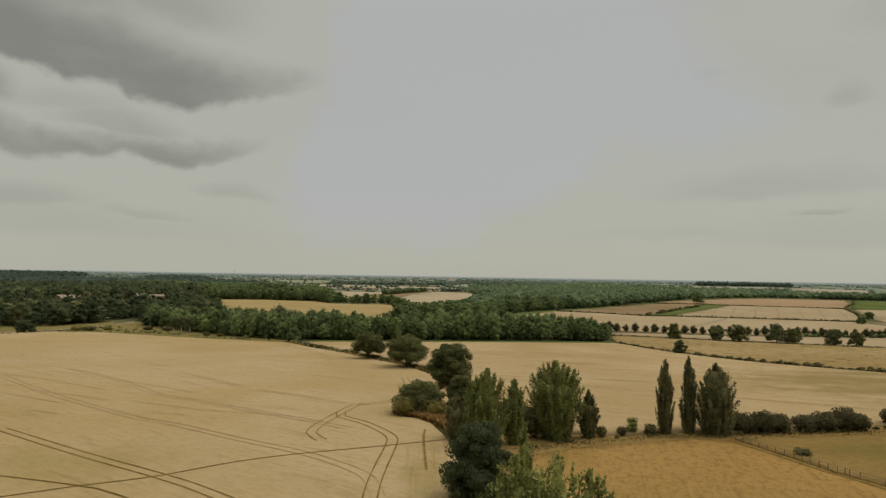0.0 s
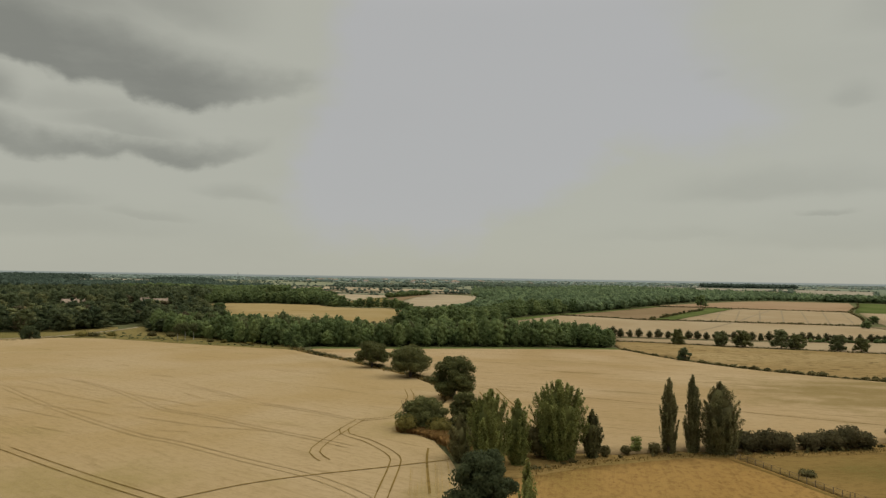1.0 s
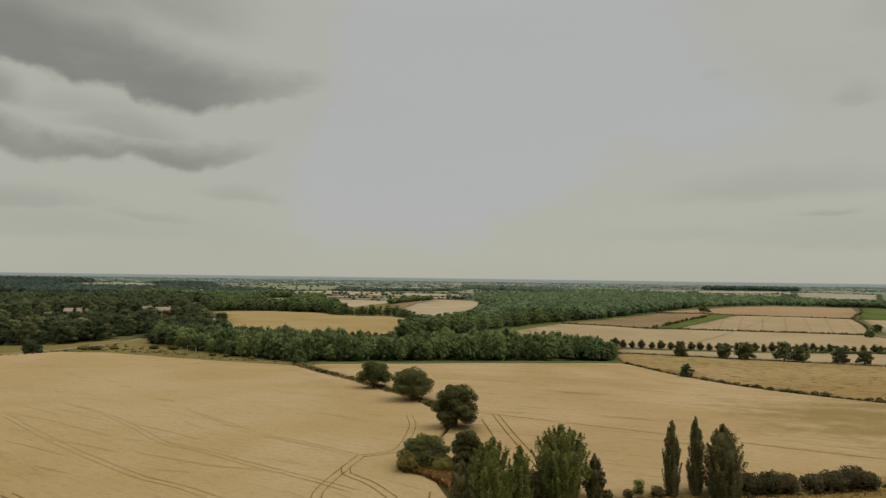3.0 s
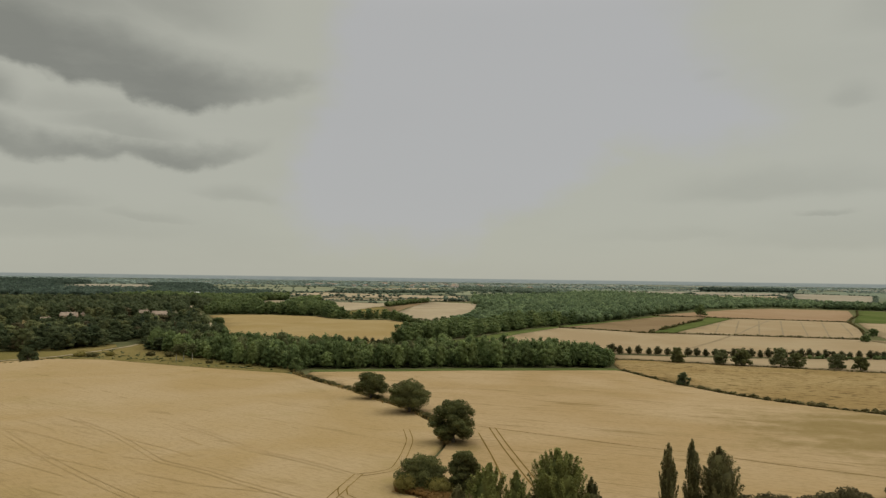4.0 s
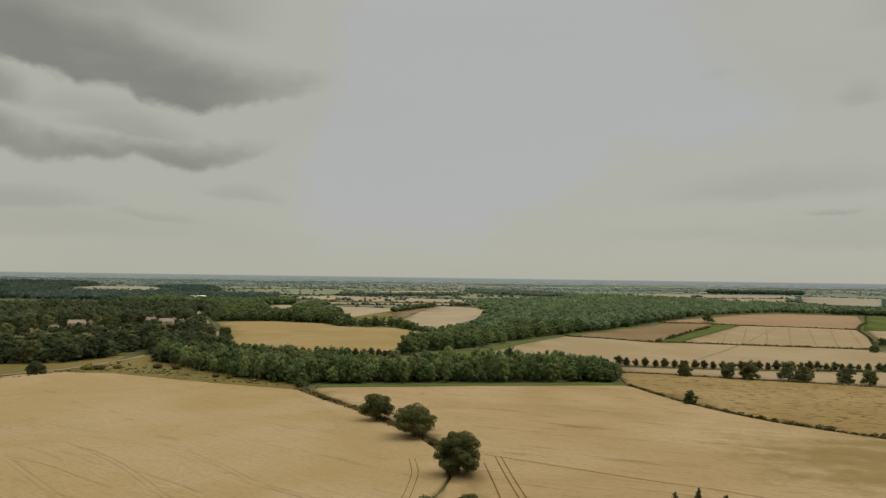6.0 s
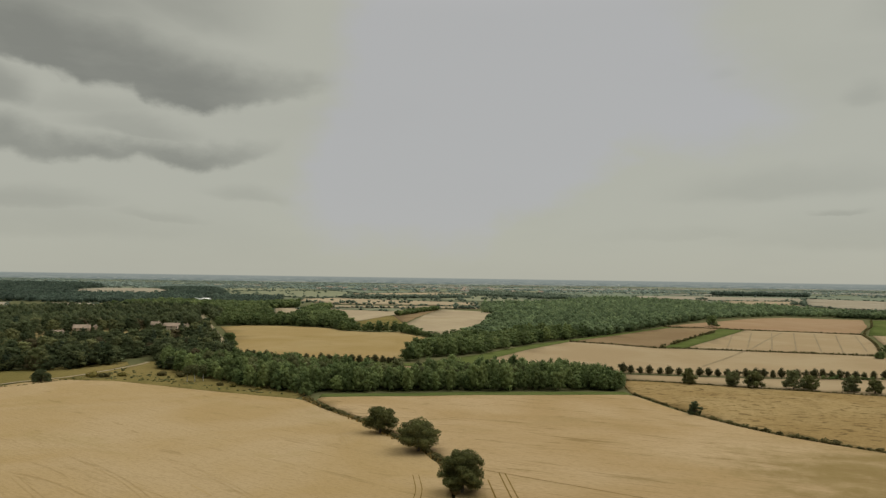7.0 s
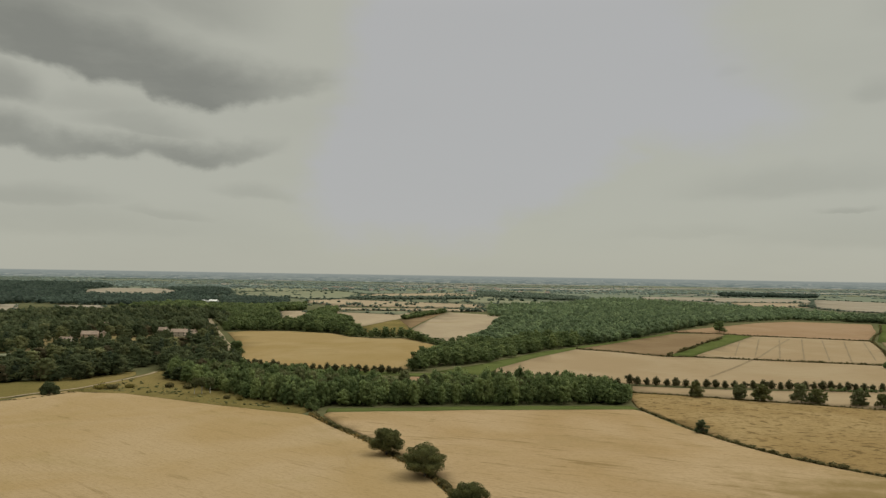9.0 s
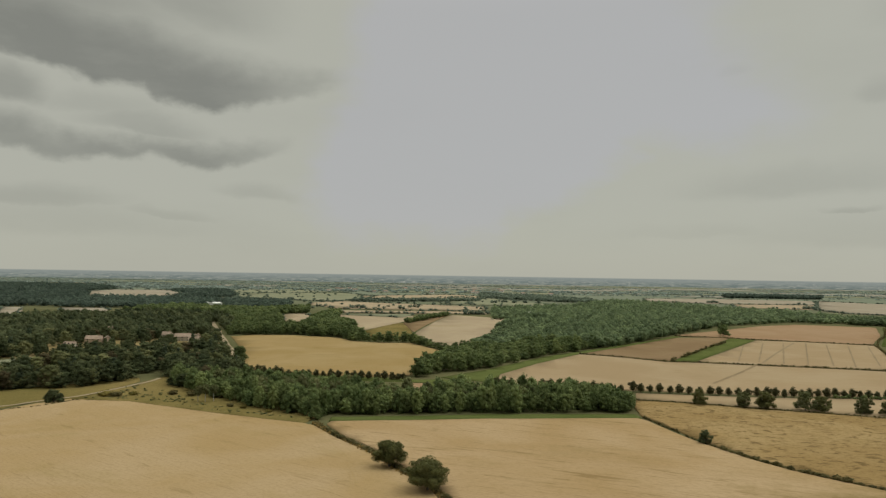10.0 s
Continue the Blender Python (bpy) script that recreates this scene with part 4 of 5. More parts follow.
massed("woodland", scatter([(-240, 985), (-165, 955), (-150, 980), (-212, 1120), (-238, 1290), (-262, 1300), (-245, 1100)], 10, 11.5, 18), "far", WOOD_LEAF, "tree clump between stubble fields", "woodland")
massed("woodland", scatter([(-345, 1020), (-300, 1005), (-292, 1080), (-350, 1260), (-350, 1180), (-410, 1165), (-400, 1140)], 10, 11.0, 28), "far", WOOD_LEAF, "tree belt beside a straight lane", "woodland")
row = smooth_line([(-140, 826), (-118, 818), (-100, 813), (-82, 815), (-64, 817), (-44, 782), (-24, 752), (-8, 745)], 7.5)
rs = np.random.RandomState(8)
row = np.concatenate((row + rs.uniform(-2, 2, row.shape), row[::2] + (2, 9) + rs.uniform(-3, 3, row[::2].shape)))
massed("woodland", np.column_stack((row, rs.uniform(9, 13.5, len(row)) * np.interp(row[:, 0], (-60, -35), (1.0, 0.5)), rs.uniform(9, 13, len(row)))), "mid", WOOD_LEAF, "single row of rounded trees along the golden field", "woodland")
BIG_WOOD = [(-44, 566), (-14, 603), (26, 632), (80, 716), (134, 772), (197, 838), (303, 982), (428, 1142), (590, 1268), (700, 1240), (745, 1320), (740, 1450), (690, 1560), (570, 1760), (420, 1980), (250, 1640), (60, 1480), (48, 1180), (90, 1230), (42, 960), (12, 820), (-15, 760), (-35, 660)]
spots = scatter(BIG_WOOD, 9.0, 12.5, 9, ((190, 1180, 60, 14), (190, 1350, 30, 12)), 0.3)
spots[:, 2] *= np.interp(spots[:, 1], (620, 680, 960, 1000), (1, 0.5, 0.45, 1)) ** (np.clip((75 - spots[:, 0]) / 30, 0, 1))      # lower trees below the stubble field
near_edge = spots[:, 1] < 800
massed("woodland", spots[near_edge], "mid", WOOD_LEAF, "large dark green broadleaf wood along a grass ride", "woodland")
hill = ~near_edge & (spots[:, 1] < 1130)
massed("woodland", spots[hill], "far", HILL_LEAF, "large dark green broadleaf wood spreading over a hill", "woodland")
massed("woodland", scatter([p for p in BIG_WOOD if p[1] > 1100], 13.5, 12.5, 19, (), 0.35), "tiny", HILL_LEAF, "far side of a large dark green wood", "woodland")
massed("woodland", scatter([(680, 1235), (760, 1180), (960, 1130), (960, 1200), (745, 1330)], 11, 12, 16), "far", HILL_LEAF, "tree belt above the stubble field", "woodland")
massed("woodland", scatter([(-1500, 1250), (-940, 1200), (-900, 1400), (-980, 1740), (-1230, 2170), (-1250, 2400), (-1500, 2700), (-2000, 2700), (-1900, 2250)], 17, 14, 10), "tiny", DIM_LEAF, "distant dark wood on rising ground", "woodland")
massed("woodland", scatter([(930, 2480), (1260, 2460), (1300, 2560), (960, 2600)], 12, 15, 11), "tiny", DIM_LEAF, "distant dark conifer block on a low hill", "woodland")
massed("woodland", scatter([(-100, 1098), (-88, 1090), (-30, 1300), (-42, 1310)], 7, 8, 12), "far", WOOD_LEAF, "narrow tree strip between two fields", "woodland")
massed("woodland", scatter([(-640, 1270), (-380, 1190), (-300, 1290), (-330, 1440), (-395, 1340), (-450, 1340), (-600, 1390)], 12, 12, 14), "far", WOOD_LEAF, "wood behind the houses", "woodland")

# ---- far fields, hedgerows and copses ----
FAR_TREES = []


def far_hedge(a, b, rs, h=(3.5, 8), w=(9, 15), fill=0.85):
    n = max(2, int(math.hypot(b[0] - a[0], b[1] - a[1]) / (9 if a[1] < 2450 else 14)))
    for k in range(n):
        if noise.noise((a[0] + k * 0.35, a[1], 1.7)) < fill - 0.55:
            FAR_TREES.append((a[0] + (b[0] - a[0]) * k / n + rs.uniform(-3, 3), a[1] + (b[1] - a[1]) * k / n + rs.uniform(-3, 3), rs.uniform(*h), rs.uniform(*w)))


def far_field(points, material, label, seed, fill=0.8):
    rs = np.random.RandomState(seed)
    field(points, material, label, 0.3, 120.0, 0.6, uneven=6.0)
    for a, b in zip(points, (*points[1:], points[0])):
        far_hedge(a, b, rs, (2.5, 7), (8, 14), fill)


def far_country():
    rs = np.random.RandomState(21)
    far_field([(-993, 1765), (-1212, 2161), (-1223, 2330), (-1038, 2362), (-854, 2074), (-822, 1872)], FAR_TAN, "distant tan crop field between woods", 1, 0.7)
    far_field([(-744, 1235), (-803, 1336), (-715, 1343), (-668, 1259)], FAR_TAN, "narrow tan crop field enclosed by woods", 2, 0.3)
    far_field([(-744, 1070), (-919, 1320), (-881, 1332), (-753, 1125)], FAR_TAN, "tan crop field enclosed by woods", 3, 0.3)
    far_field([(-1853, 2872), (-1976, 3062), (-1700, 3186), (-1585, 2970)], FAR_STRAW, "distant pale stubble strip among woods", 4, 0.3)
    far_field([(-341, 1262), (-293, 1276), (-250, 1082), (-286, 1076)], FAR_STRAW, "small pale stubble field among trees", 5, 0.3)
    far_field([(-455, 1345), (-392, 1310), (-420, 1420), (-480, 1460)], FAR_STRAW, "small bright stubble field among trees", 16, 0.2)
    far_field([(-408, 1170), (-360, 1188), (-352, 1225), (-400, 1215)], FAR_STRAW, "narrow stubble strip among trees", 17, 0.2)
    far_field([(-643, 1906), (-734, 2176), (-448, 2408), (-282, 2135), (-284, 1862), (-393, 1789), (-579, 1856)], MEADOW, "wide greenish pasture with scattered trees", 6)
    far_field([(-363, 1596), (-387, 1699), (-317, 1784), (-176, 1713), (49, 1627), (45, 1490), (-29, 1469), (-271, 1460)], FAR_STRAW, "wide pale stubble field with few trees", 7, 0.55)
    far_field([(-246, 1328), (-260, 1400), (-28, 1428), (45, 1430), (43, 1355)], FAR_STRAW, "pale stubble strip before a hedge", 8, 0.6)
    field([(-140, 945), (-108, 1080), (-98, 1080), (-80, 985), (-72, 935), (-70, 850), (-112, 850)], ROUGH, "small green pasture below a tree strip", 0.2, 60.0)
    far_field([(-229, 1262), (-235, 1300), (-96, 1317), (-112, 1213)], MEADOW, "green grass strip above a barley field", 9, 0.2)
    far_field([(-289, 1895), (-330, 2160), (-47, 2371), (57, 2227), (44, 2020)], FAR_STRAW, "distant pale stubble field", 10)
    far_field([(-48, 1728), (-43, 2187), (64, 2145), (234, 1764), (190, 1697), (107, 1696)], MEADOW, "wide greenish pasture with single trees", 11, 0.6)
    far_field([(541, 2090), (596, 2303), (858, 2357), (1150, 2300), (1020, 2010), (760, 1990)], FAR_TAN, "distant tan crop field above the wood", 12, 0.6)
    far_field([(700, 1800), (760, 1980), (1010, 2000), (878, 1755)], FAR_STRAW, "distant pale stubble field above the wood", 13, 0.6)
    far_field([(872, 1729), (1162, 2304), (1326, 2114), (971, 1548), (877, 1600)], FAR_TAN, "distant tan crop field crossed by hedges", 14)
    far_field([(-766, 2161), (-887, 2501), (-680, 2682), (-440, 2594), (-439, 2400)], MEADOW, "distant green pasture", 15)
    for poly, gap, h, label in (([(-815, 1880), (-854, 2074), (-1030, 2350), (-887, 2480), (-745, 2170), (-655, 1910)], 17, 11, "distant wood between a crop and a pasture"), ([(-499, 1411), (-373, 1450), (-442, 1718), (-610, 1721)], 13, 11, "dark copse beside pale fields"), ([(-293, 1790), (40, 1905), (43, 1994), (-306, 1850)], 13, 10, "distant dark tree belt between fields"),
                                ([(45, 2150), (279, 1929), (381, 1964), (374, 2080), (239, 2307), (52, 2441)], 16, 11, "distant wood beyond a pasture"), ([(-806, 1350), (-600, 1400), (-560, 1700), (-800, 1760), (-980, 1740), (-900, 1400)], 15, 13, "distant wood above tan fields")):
        massed("woodland", scatter(poly, gap, h, 30 + gap), "tiny", DIM_LEAF if poly[0][0] < -400 else FAR_HAZED_LEAF, label, "woodland")
    for x, y in ((9, 1775), (77, 1828), (102, 1868), (131, 1847), (166, 1858), (199, 1839), (-228, 1495), (-236, 1500), (-139, 1478), (7, 1345), (32, 1352), (733, 2052), (742, 2055), (726, 2054), (892, 1783), (900, 1790), (885, 1785), (880, 1795), (971, 2032)):
        for k in range(3):
            FAR_TREES.append((x + rs.normal() * 6, y + rs.normal() * 5, rs.uniform(7, 11), rs.uniform(10, 15)))
    for k in range(170):      # single trees over the far pastures
        y = rs.uniform(1450, 2450)
        FAR_TREES.append((rs.uniform(-0.45, 0.12) * y, y, rs.uniform(5, 10), rs.uniform(9, 15)))
    # patchwork near the horizon
    rows = (2480, 2700, 2960, 3270, 3640, 4080, 4560)
    # the haze of these fields lies in their base colours
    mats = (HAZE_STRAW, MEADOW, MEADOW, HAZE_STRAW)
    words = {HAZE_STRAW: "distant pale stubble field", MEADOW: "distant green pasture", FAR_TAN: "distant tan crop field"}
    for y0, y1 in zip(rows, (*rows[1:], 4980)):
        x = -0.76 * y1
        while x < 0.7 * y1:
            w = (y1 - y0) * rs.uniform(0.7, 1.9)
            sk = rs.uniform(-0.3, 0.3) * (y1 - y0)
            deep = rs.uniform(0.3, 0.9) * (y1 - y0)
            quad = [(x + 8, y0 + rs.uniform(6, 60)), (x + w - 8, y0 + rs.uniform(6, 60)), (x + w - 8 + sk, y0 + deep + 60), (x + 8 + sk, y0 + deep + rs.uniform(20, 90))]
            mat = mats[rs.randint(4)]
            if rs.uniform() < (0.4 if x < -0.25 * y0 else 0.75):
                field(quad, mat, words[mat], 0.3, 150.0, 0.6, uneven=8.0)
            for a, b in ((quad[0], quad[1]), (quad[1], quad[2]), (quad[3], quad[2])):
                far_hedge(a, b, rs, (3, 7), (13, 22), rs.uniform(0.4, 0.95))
            x += w
    for k in range(64):      # far wood blocks
        cy = rs.uniform(2450, 4900)
        cx = rs.uniform(-0.75, 0.72) * cy if k % 2 else rs.uniform(-0.75, -0.1) * cy
        lx, ly = rs.uniform(100, 480), rs.uniform(25, 130)
        for n in range(int(lx * ly / 400)):
            u, v = rs.uniform(-1, 1, 2)
            FAR_TREES.append((cx + u * lx, cy + v * ly * (1 - 0.6 * u * u), rs.uniform(5, 9), rs.uniform(22, 32)))
    trees = np.array(FAR_TREES)
    # trees shrink towards the horizon so that the haze-coloured land shows
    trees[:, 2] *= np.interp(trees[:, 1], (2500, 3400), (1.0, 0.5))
    trees = trees[(trees[:, 0] > -0.73 * trees[:, 1] - 30) & (trees[:, 0] < 0.68 * trees[:, 1] + 40)]
    near = trees[:, 1] < 2420
    massed("hedgerow_trees", trees[near], "tiny", FAR_HAZED_LEAF, "distant hedgerows, copses and field trees", "trees")
    massed("hedgerow_trees", trees[~near], "speck", HAZY_LEAF, "hedgerows and woods near the horizon, haze in their leaf colour", "trees")


far_country()

rs = np.random.RandomState(61)
garden = [(cx + rx * rs.uniform(-0.9, 0.9), cy + ry * rs.uniform(-0.9, 0.7), rs.uniform(3, 10), rs.uniform(5, 11)) for cx, cy, rx, ry in HOUSE_GAPS[:5] for k in range(26)]
massed("garden_bushes", garden, "mid", DARK_WOOD_LEAF, "garden bushes and small trees round the houses", "bushes")

q = np.column_stack((rs.uniform(-258, -95, 2400), rs.uniform(398, 510, 2400)))
q = q[inside(q, [(-258, 480), (-250, 515), (-236, 506), (-215, 490), (-165, 442), (-131, 427), (-95, 402), (-145, 416), (-220, 455), (-258, 457)])][:170]
massed("scrub", np.column_stack((q, rs.uniform(0.3, 1.2, len(q)), rs.uniform(0.8, 3.2, len(q)))), "bush", OLIVE_LEAF, "low olive scrub scattered over rough grass", "scrub")

# ---- hedges ----
hedge([(-84, 388), (-64, 352), (-44, 322), (-29, 292), (-12, 262), (-2, 235), (1.5, 205)], 2.1, 31, "low dark hedge running between two wheat fields", 0.1, 1.3)
hedge([(112, 432), (119, 390), (122, 368)], 1.7, 32, "sparse row of low bushes along a field edge", 0.5, 0.9)
hedge([(124, 358), (133, 328), (143, 305), (154, 288.5), (164.5, 275.5), (202, 234), (260, 180)], 2.3, 42, "thick dark hedge between wheat and barley", 0.06, 1.0)
hedge([(123, 497), (163, 491), (198, 481), (232, 474), (275, 460.5), (400, 420)], 1.5, 33, "thin dark hedge along a line of trees", 0.0, 0.8)
hedge([(123, 737), (163, 717.5), (202, 690.5), (230, 690.5), (260, 684), (315, 674), (396, 658)], 2.2, 34, "dark clipped hedge across pale fields", 0.0, 0.8)
hedge([(288, 952), (336, 946), (388, 923), (451, 904), (514, 879)], 2.0, 35, "dark hedge below the stubble field", 0.0, 0.8)
hedge([(16, 120.5), (24, 126), (34, 130.5), (46, 133.5), (58, 134.5), (70, 137), (86, 141), (94, 145), (120, 146)], 1.0, 36, "low scrubby hedge bank with dry grass", 0.6, 0.9)
hedge([(515, 874), (560, 945), (605, 1008), (690, 1150)], 2.2, 37, "dark hedge beside a grass slope", 0.1, 0.9)
hedge([(208, 697), (232, 732), (256, 770), (290, 822), (330, 880)], 3.2, 38, "loose row of bushes on a grass strip", 0.55, 1.0)
hedge([(512, 872), (470, 780), (425, 695), (400, 658)], 2.5, 39, "dark hedge along a lane", 0.2, 0.9)
hedge([(280, 527), (330, 529), (420, 545), (520, 540)], 3.5, 40, "dense dark hedge under the avenue", 0.1, 0.8, WOOD_LEAF)

hedge([(-284, 400), (-279, 404), (-274, 412), (-267, 420), (-261, 436), (-257, 446), (-240, 447)], 1.3, 43, "low ragged hedge between wheat and grass verge", 0.15, 1.0)

# ---- single trees ----
def rsd(s):
    return np.random.RandomState(s)


def oak(x, y, h, w, seed, label, leaf=None, count=6500, size=0.46, low=0.12, lobes=26, r=0.5):
    return tree("oak_tree", x, y, h, oak_lobes(h, w, rsd(seed), lobes, low), count, size, leaf or OAK_LEAF, label, seed, r, w, 0.24)


def poplar(x, y, h, w, seed, label, leaf=None, branches=90, leaves=6000, size=0.34, belly=0.5, blunt=1.8, low=0.0):
    crown = plumes(h, w, rsd(seed), branches, leaves, size, belly, blunt, low)
    return tree("poplar_tree", x, y, h, crown, 0, 0, leaf or DARK_POPLAR_LEAF, label, seed, 0.28, w * 0.6, 0.2, 5)


def shrub(x, y, h, w, seed, label, leaf=None, count=900, size=0.36, name="shrub", lobes=12):
    return tree(name, x, y, h, round_lobes(h, w, rsd(seed), lobes, 0.02, (0.38, 0.6)), count, size, leaf or HEDGE_LEAF, label, seed, 0.08, w, 0.3, 3, "shrub", crown_name="foliage")


oak(-31, 291, 12.4, 13.5, 51, "dark green oak standing in a field hedge", count=7000, size=0.44, low=0.2, lobes=34)
oak(-13, 257, 13.4, 16, 52, "broad dark green oak standing in a field hedge", count=8500, size=0.44, low=0.2, lobes=38)
oak(2.8, 203, 14.0, 12.9, 53, "tall dark oak at the end of a hedge", count=10000, size=0.4, low=0.1, lobes=40)
oak(-4.5, 153.5, 8.3, 10.8, 54, "rounded dark hedgerow tree beside the wheat", r=0.3, low=0.04, lobes=44, count=8000, size=0.34)
shrub(-8, 149.5, 4.3, 5.0, 55, "yellowish green rounded bush beside the wheat", SHRUB_LEAF, 1500, 0.3)
shrub(-0.6, 149, 3.9, 6.4, 56, "yellowish green spreading bush beside the wheat", SHRUB_LEAF, 1700, 0.3)
oak(4.5, 150, 10.2, 7.2, 57, "dense dark tree in the hedge line", r=0.35, low=0.04, lobes=40, size=0.36)
poplar(7.9, 120, 13.9, 8.6, 58, "bushy fresh green poplar in the hedge line", POPLAR_LEAF, 150, 25000, 0.29, 0.5, 3.2)
poplar(2.9, 126, 8.5, 5.0, 66, "dark green tree beside a poplar", None, 70, 5000, 0.38, 0.5, 2.0)
poplar(13.2, 124, 11.7, 5.6, 59, "slender dark green poplar in the hedge line", POPLAR_LEAF, 100, 11000, 0.28, 0.45, 2.0)
poplar(8.5, 70, 14.2, 2.7, 60, "slim green poplar beside a dark tree", POPLAR_LEAF, 80, 11000, 0.22, 0.5, 2.6)
tree("broadleaf_tree", 5.3, 90, 10.9, oak_lobes(10.9, 9.0, rsd(61), 60, 0.0), 15000, 0.3, DARK_WOOD_LEAF, "large dark bushy tree over the paddock edge", 61, 0.3, 8.0, 0.2)
poplar(4.9, 44.5, 17.5, 5.0, 62, "fresh green poplar top by the paddock", POPLAR_LEAF, 130, 18000, 0.24, 0.72, 3.0, 0.2)
poplar(7.5, 43.6, 17.9, 5.2, 63, "fresh green poplar with upright shoots", POPLAR_LEAF, 140, 18000, 0.24, 0.72, 3.0, 0.2)
poplar(6.1, 45.6, 16.2, 4.6, 150, "fresh green young poplar between taller ones", POPLAR_LEAF, 110, 13000, 0.24, 0.72, 3.0, 0.2)
poplar(9.6, 44.2, 16.8, 4.2, 79, "fresh green young poplar beside taller ones", POPLAR_LEAF, 110, 13000, 0.24, 0.72, 3.0, 0.2)
poplar(21.6, 129, 14.6, 11.4, 64, "broad many-stemmed poplar on the field edge", POPLAR_LEAF, 190, 31000, 0.31, 0.5, 5.0)
poplar(27.9, 130, 9.0, 4.6, 65, "leaning smaller poplar beside a broad one", None, 80, 5600, 0.34, 0.5, 1.8)
shrub(17.4, 130, 6.0, 5.5, 67, "dark reddish hedge bush under poplars", HEDGE_LEAF, 1400, 0.4)
poplar(44, 135, 14.8, 4.1, 68, "slender Lombardy poplar in dark green", None, 80, 11000, 0.27, 0.4, 2.6)
poplar(49, 136, 15.4, 3.9, 69, "slender Lombardy poplar beside a broader one", None, 80, 11000, 0.27, 0.4, 2.4)
poplar(54.2, 135.5, 14.0, 10.2, 70, "broad dark poplar beside slender ones", None, 150, 21000, 0.29, 0.42, 2.3)
for x, y, h, w, s in ((60.5, 138, 4.6, 5.6, 71), (64.5, 138, 5.2, 5.0, 72), (68.5, 139, 4.4, 4.4, 73), (74, 140, 4.0, 5.0, 74), (78.5, 141, 4.6, 5.0, 75), (83, 142, 5.6, 5.4, 76), (87, 143, 4.0, 4.4, 77), (98, 149, 4.6, 4.6, 78)):
    shrub(x, y, h * 0.86, w, s, "dark rounded hawthorn bush in the field hedge", HAWTHORN_LEAF, 1100, 0.38, "hawthorn_bush")
shrub(37.2, 134, 3.6, 2.4, 80, "small light green sapling in the hedge bank", POPLAR_LEAF, 420, 0.3, "sapling", 7)
shrub(40.8, 134, 2.2, 2.6, 81, "small dark bush in the hedge bank", None, 380, 0.3)
shrub(35, 133, 1.7, 2.0, 82, "low dark bush in the hedge bank", None, 260, 0.3)
shrub(30.5, 131, 2.2, 2.0, 83, "small scrubby bush in the hedge bank", None, 300, 0.3)
shrub(62.5, 119, 1.1, 3.0, 84, "low brown bramble clump in the pasture", HEDGE_LEAF, 420, 0.25, "bramble", 6)
oak(124, 357.5, 8.0, 6.8, 85, "dark rounded tree at a hedge corner", DARK_WOOD_LEAF, 1600, 0.5, 0.0, 22)
oak(-212, 641, 16.5, 15, 185, "broad dark tree at the corner of the golden field", WOOD_LEAF, 2600, 0.8, 0.03, 24)
oak(-87, 402, 9.0, 10, 86, "rounded green tree at the corner of the wood", WOOD_LEAF, 1600, 0.75, 0.03, 16)
oak(-266, 437, 9.5, 12, 87, "dark rounded tree beside the farm track", DARK_WOOD_LEAF, 1800, 0.75, 0.03, 18)
for x, y, h, w, s in ((165, 487, 13, 11, 88), (194, 485, 12.5, 12, 89), (208, 481, 14.5, 14, 90), (234, 479, 16, 14, 91), (245, 479, 12.5, 12, 92), (270, 473, 13, 13, 93), (283, 468, 11.5, 11, 94), (320, 450, 12, 12, 95)):
    t = oak(x, y, h * 0.93, w * 0.92, s, "dark green hedgerow tree between barley fields", OLIVE_LEAF if s % 2 else OAK_LEAF, 2100, 0.7, 0.04, 24)
    t["group"] = "trees along the thin hedge"
oak(360, 968, 18, 18, 96, "large dark tree at a field corner", WOOD_LEAF, 900, 1.4, 0.05, 14)
oak(430, 690, 9, 10, 100, "dark rounded tree at the end of a field", WOOD_LEAF, 700, 1.0, 0.05, 12)
oak(392, 640, 8, 9, 101, "dark rounded tree at the end of a field", WOOD_LEAF, 700, 1.0, 0.05, 12)
for x, y, h, s in ((-177, 452, 11, 102), (-172.5, 453, 12, 103), (-168, 456, 11.5, 104)):
    tree("birch_tree", x, y, h, round_lobes(h, 5.5, rsd(s), 9, 0.4, (0.4, 0.6)), 700, 0.6, OLIVE_LEAF, "slender birch with a pale trunk at the wood edge", s, 0.22, 5, 0.55, 4, group="birches at the wood edge", bark=BIRCH_BARK)
for k, (x, y, h, w) in enumerate(((-205, 478, 3, 7), (-248, 466, 3.2, 9), (-240, 467, 3, 8), (-231, 473, 2.4, 6), (-150, 437, 2, 4), (-140, 432, 1.8, 4), (-190, 474, 3.4, 8), (-120, 420, 1.6, 3.5))):
    shrub(x, y, h, w, 110 + k, "low olive bush on the rough grass", SHRUB_LEAF if k % 2 else HEDGE_LEAF, 380, 0.5, lobes=8)


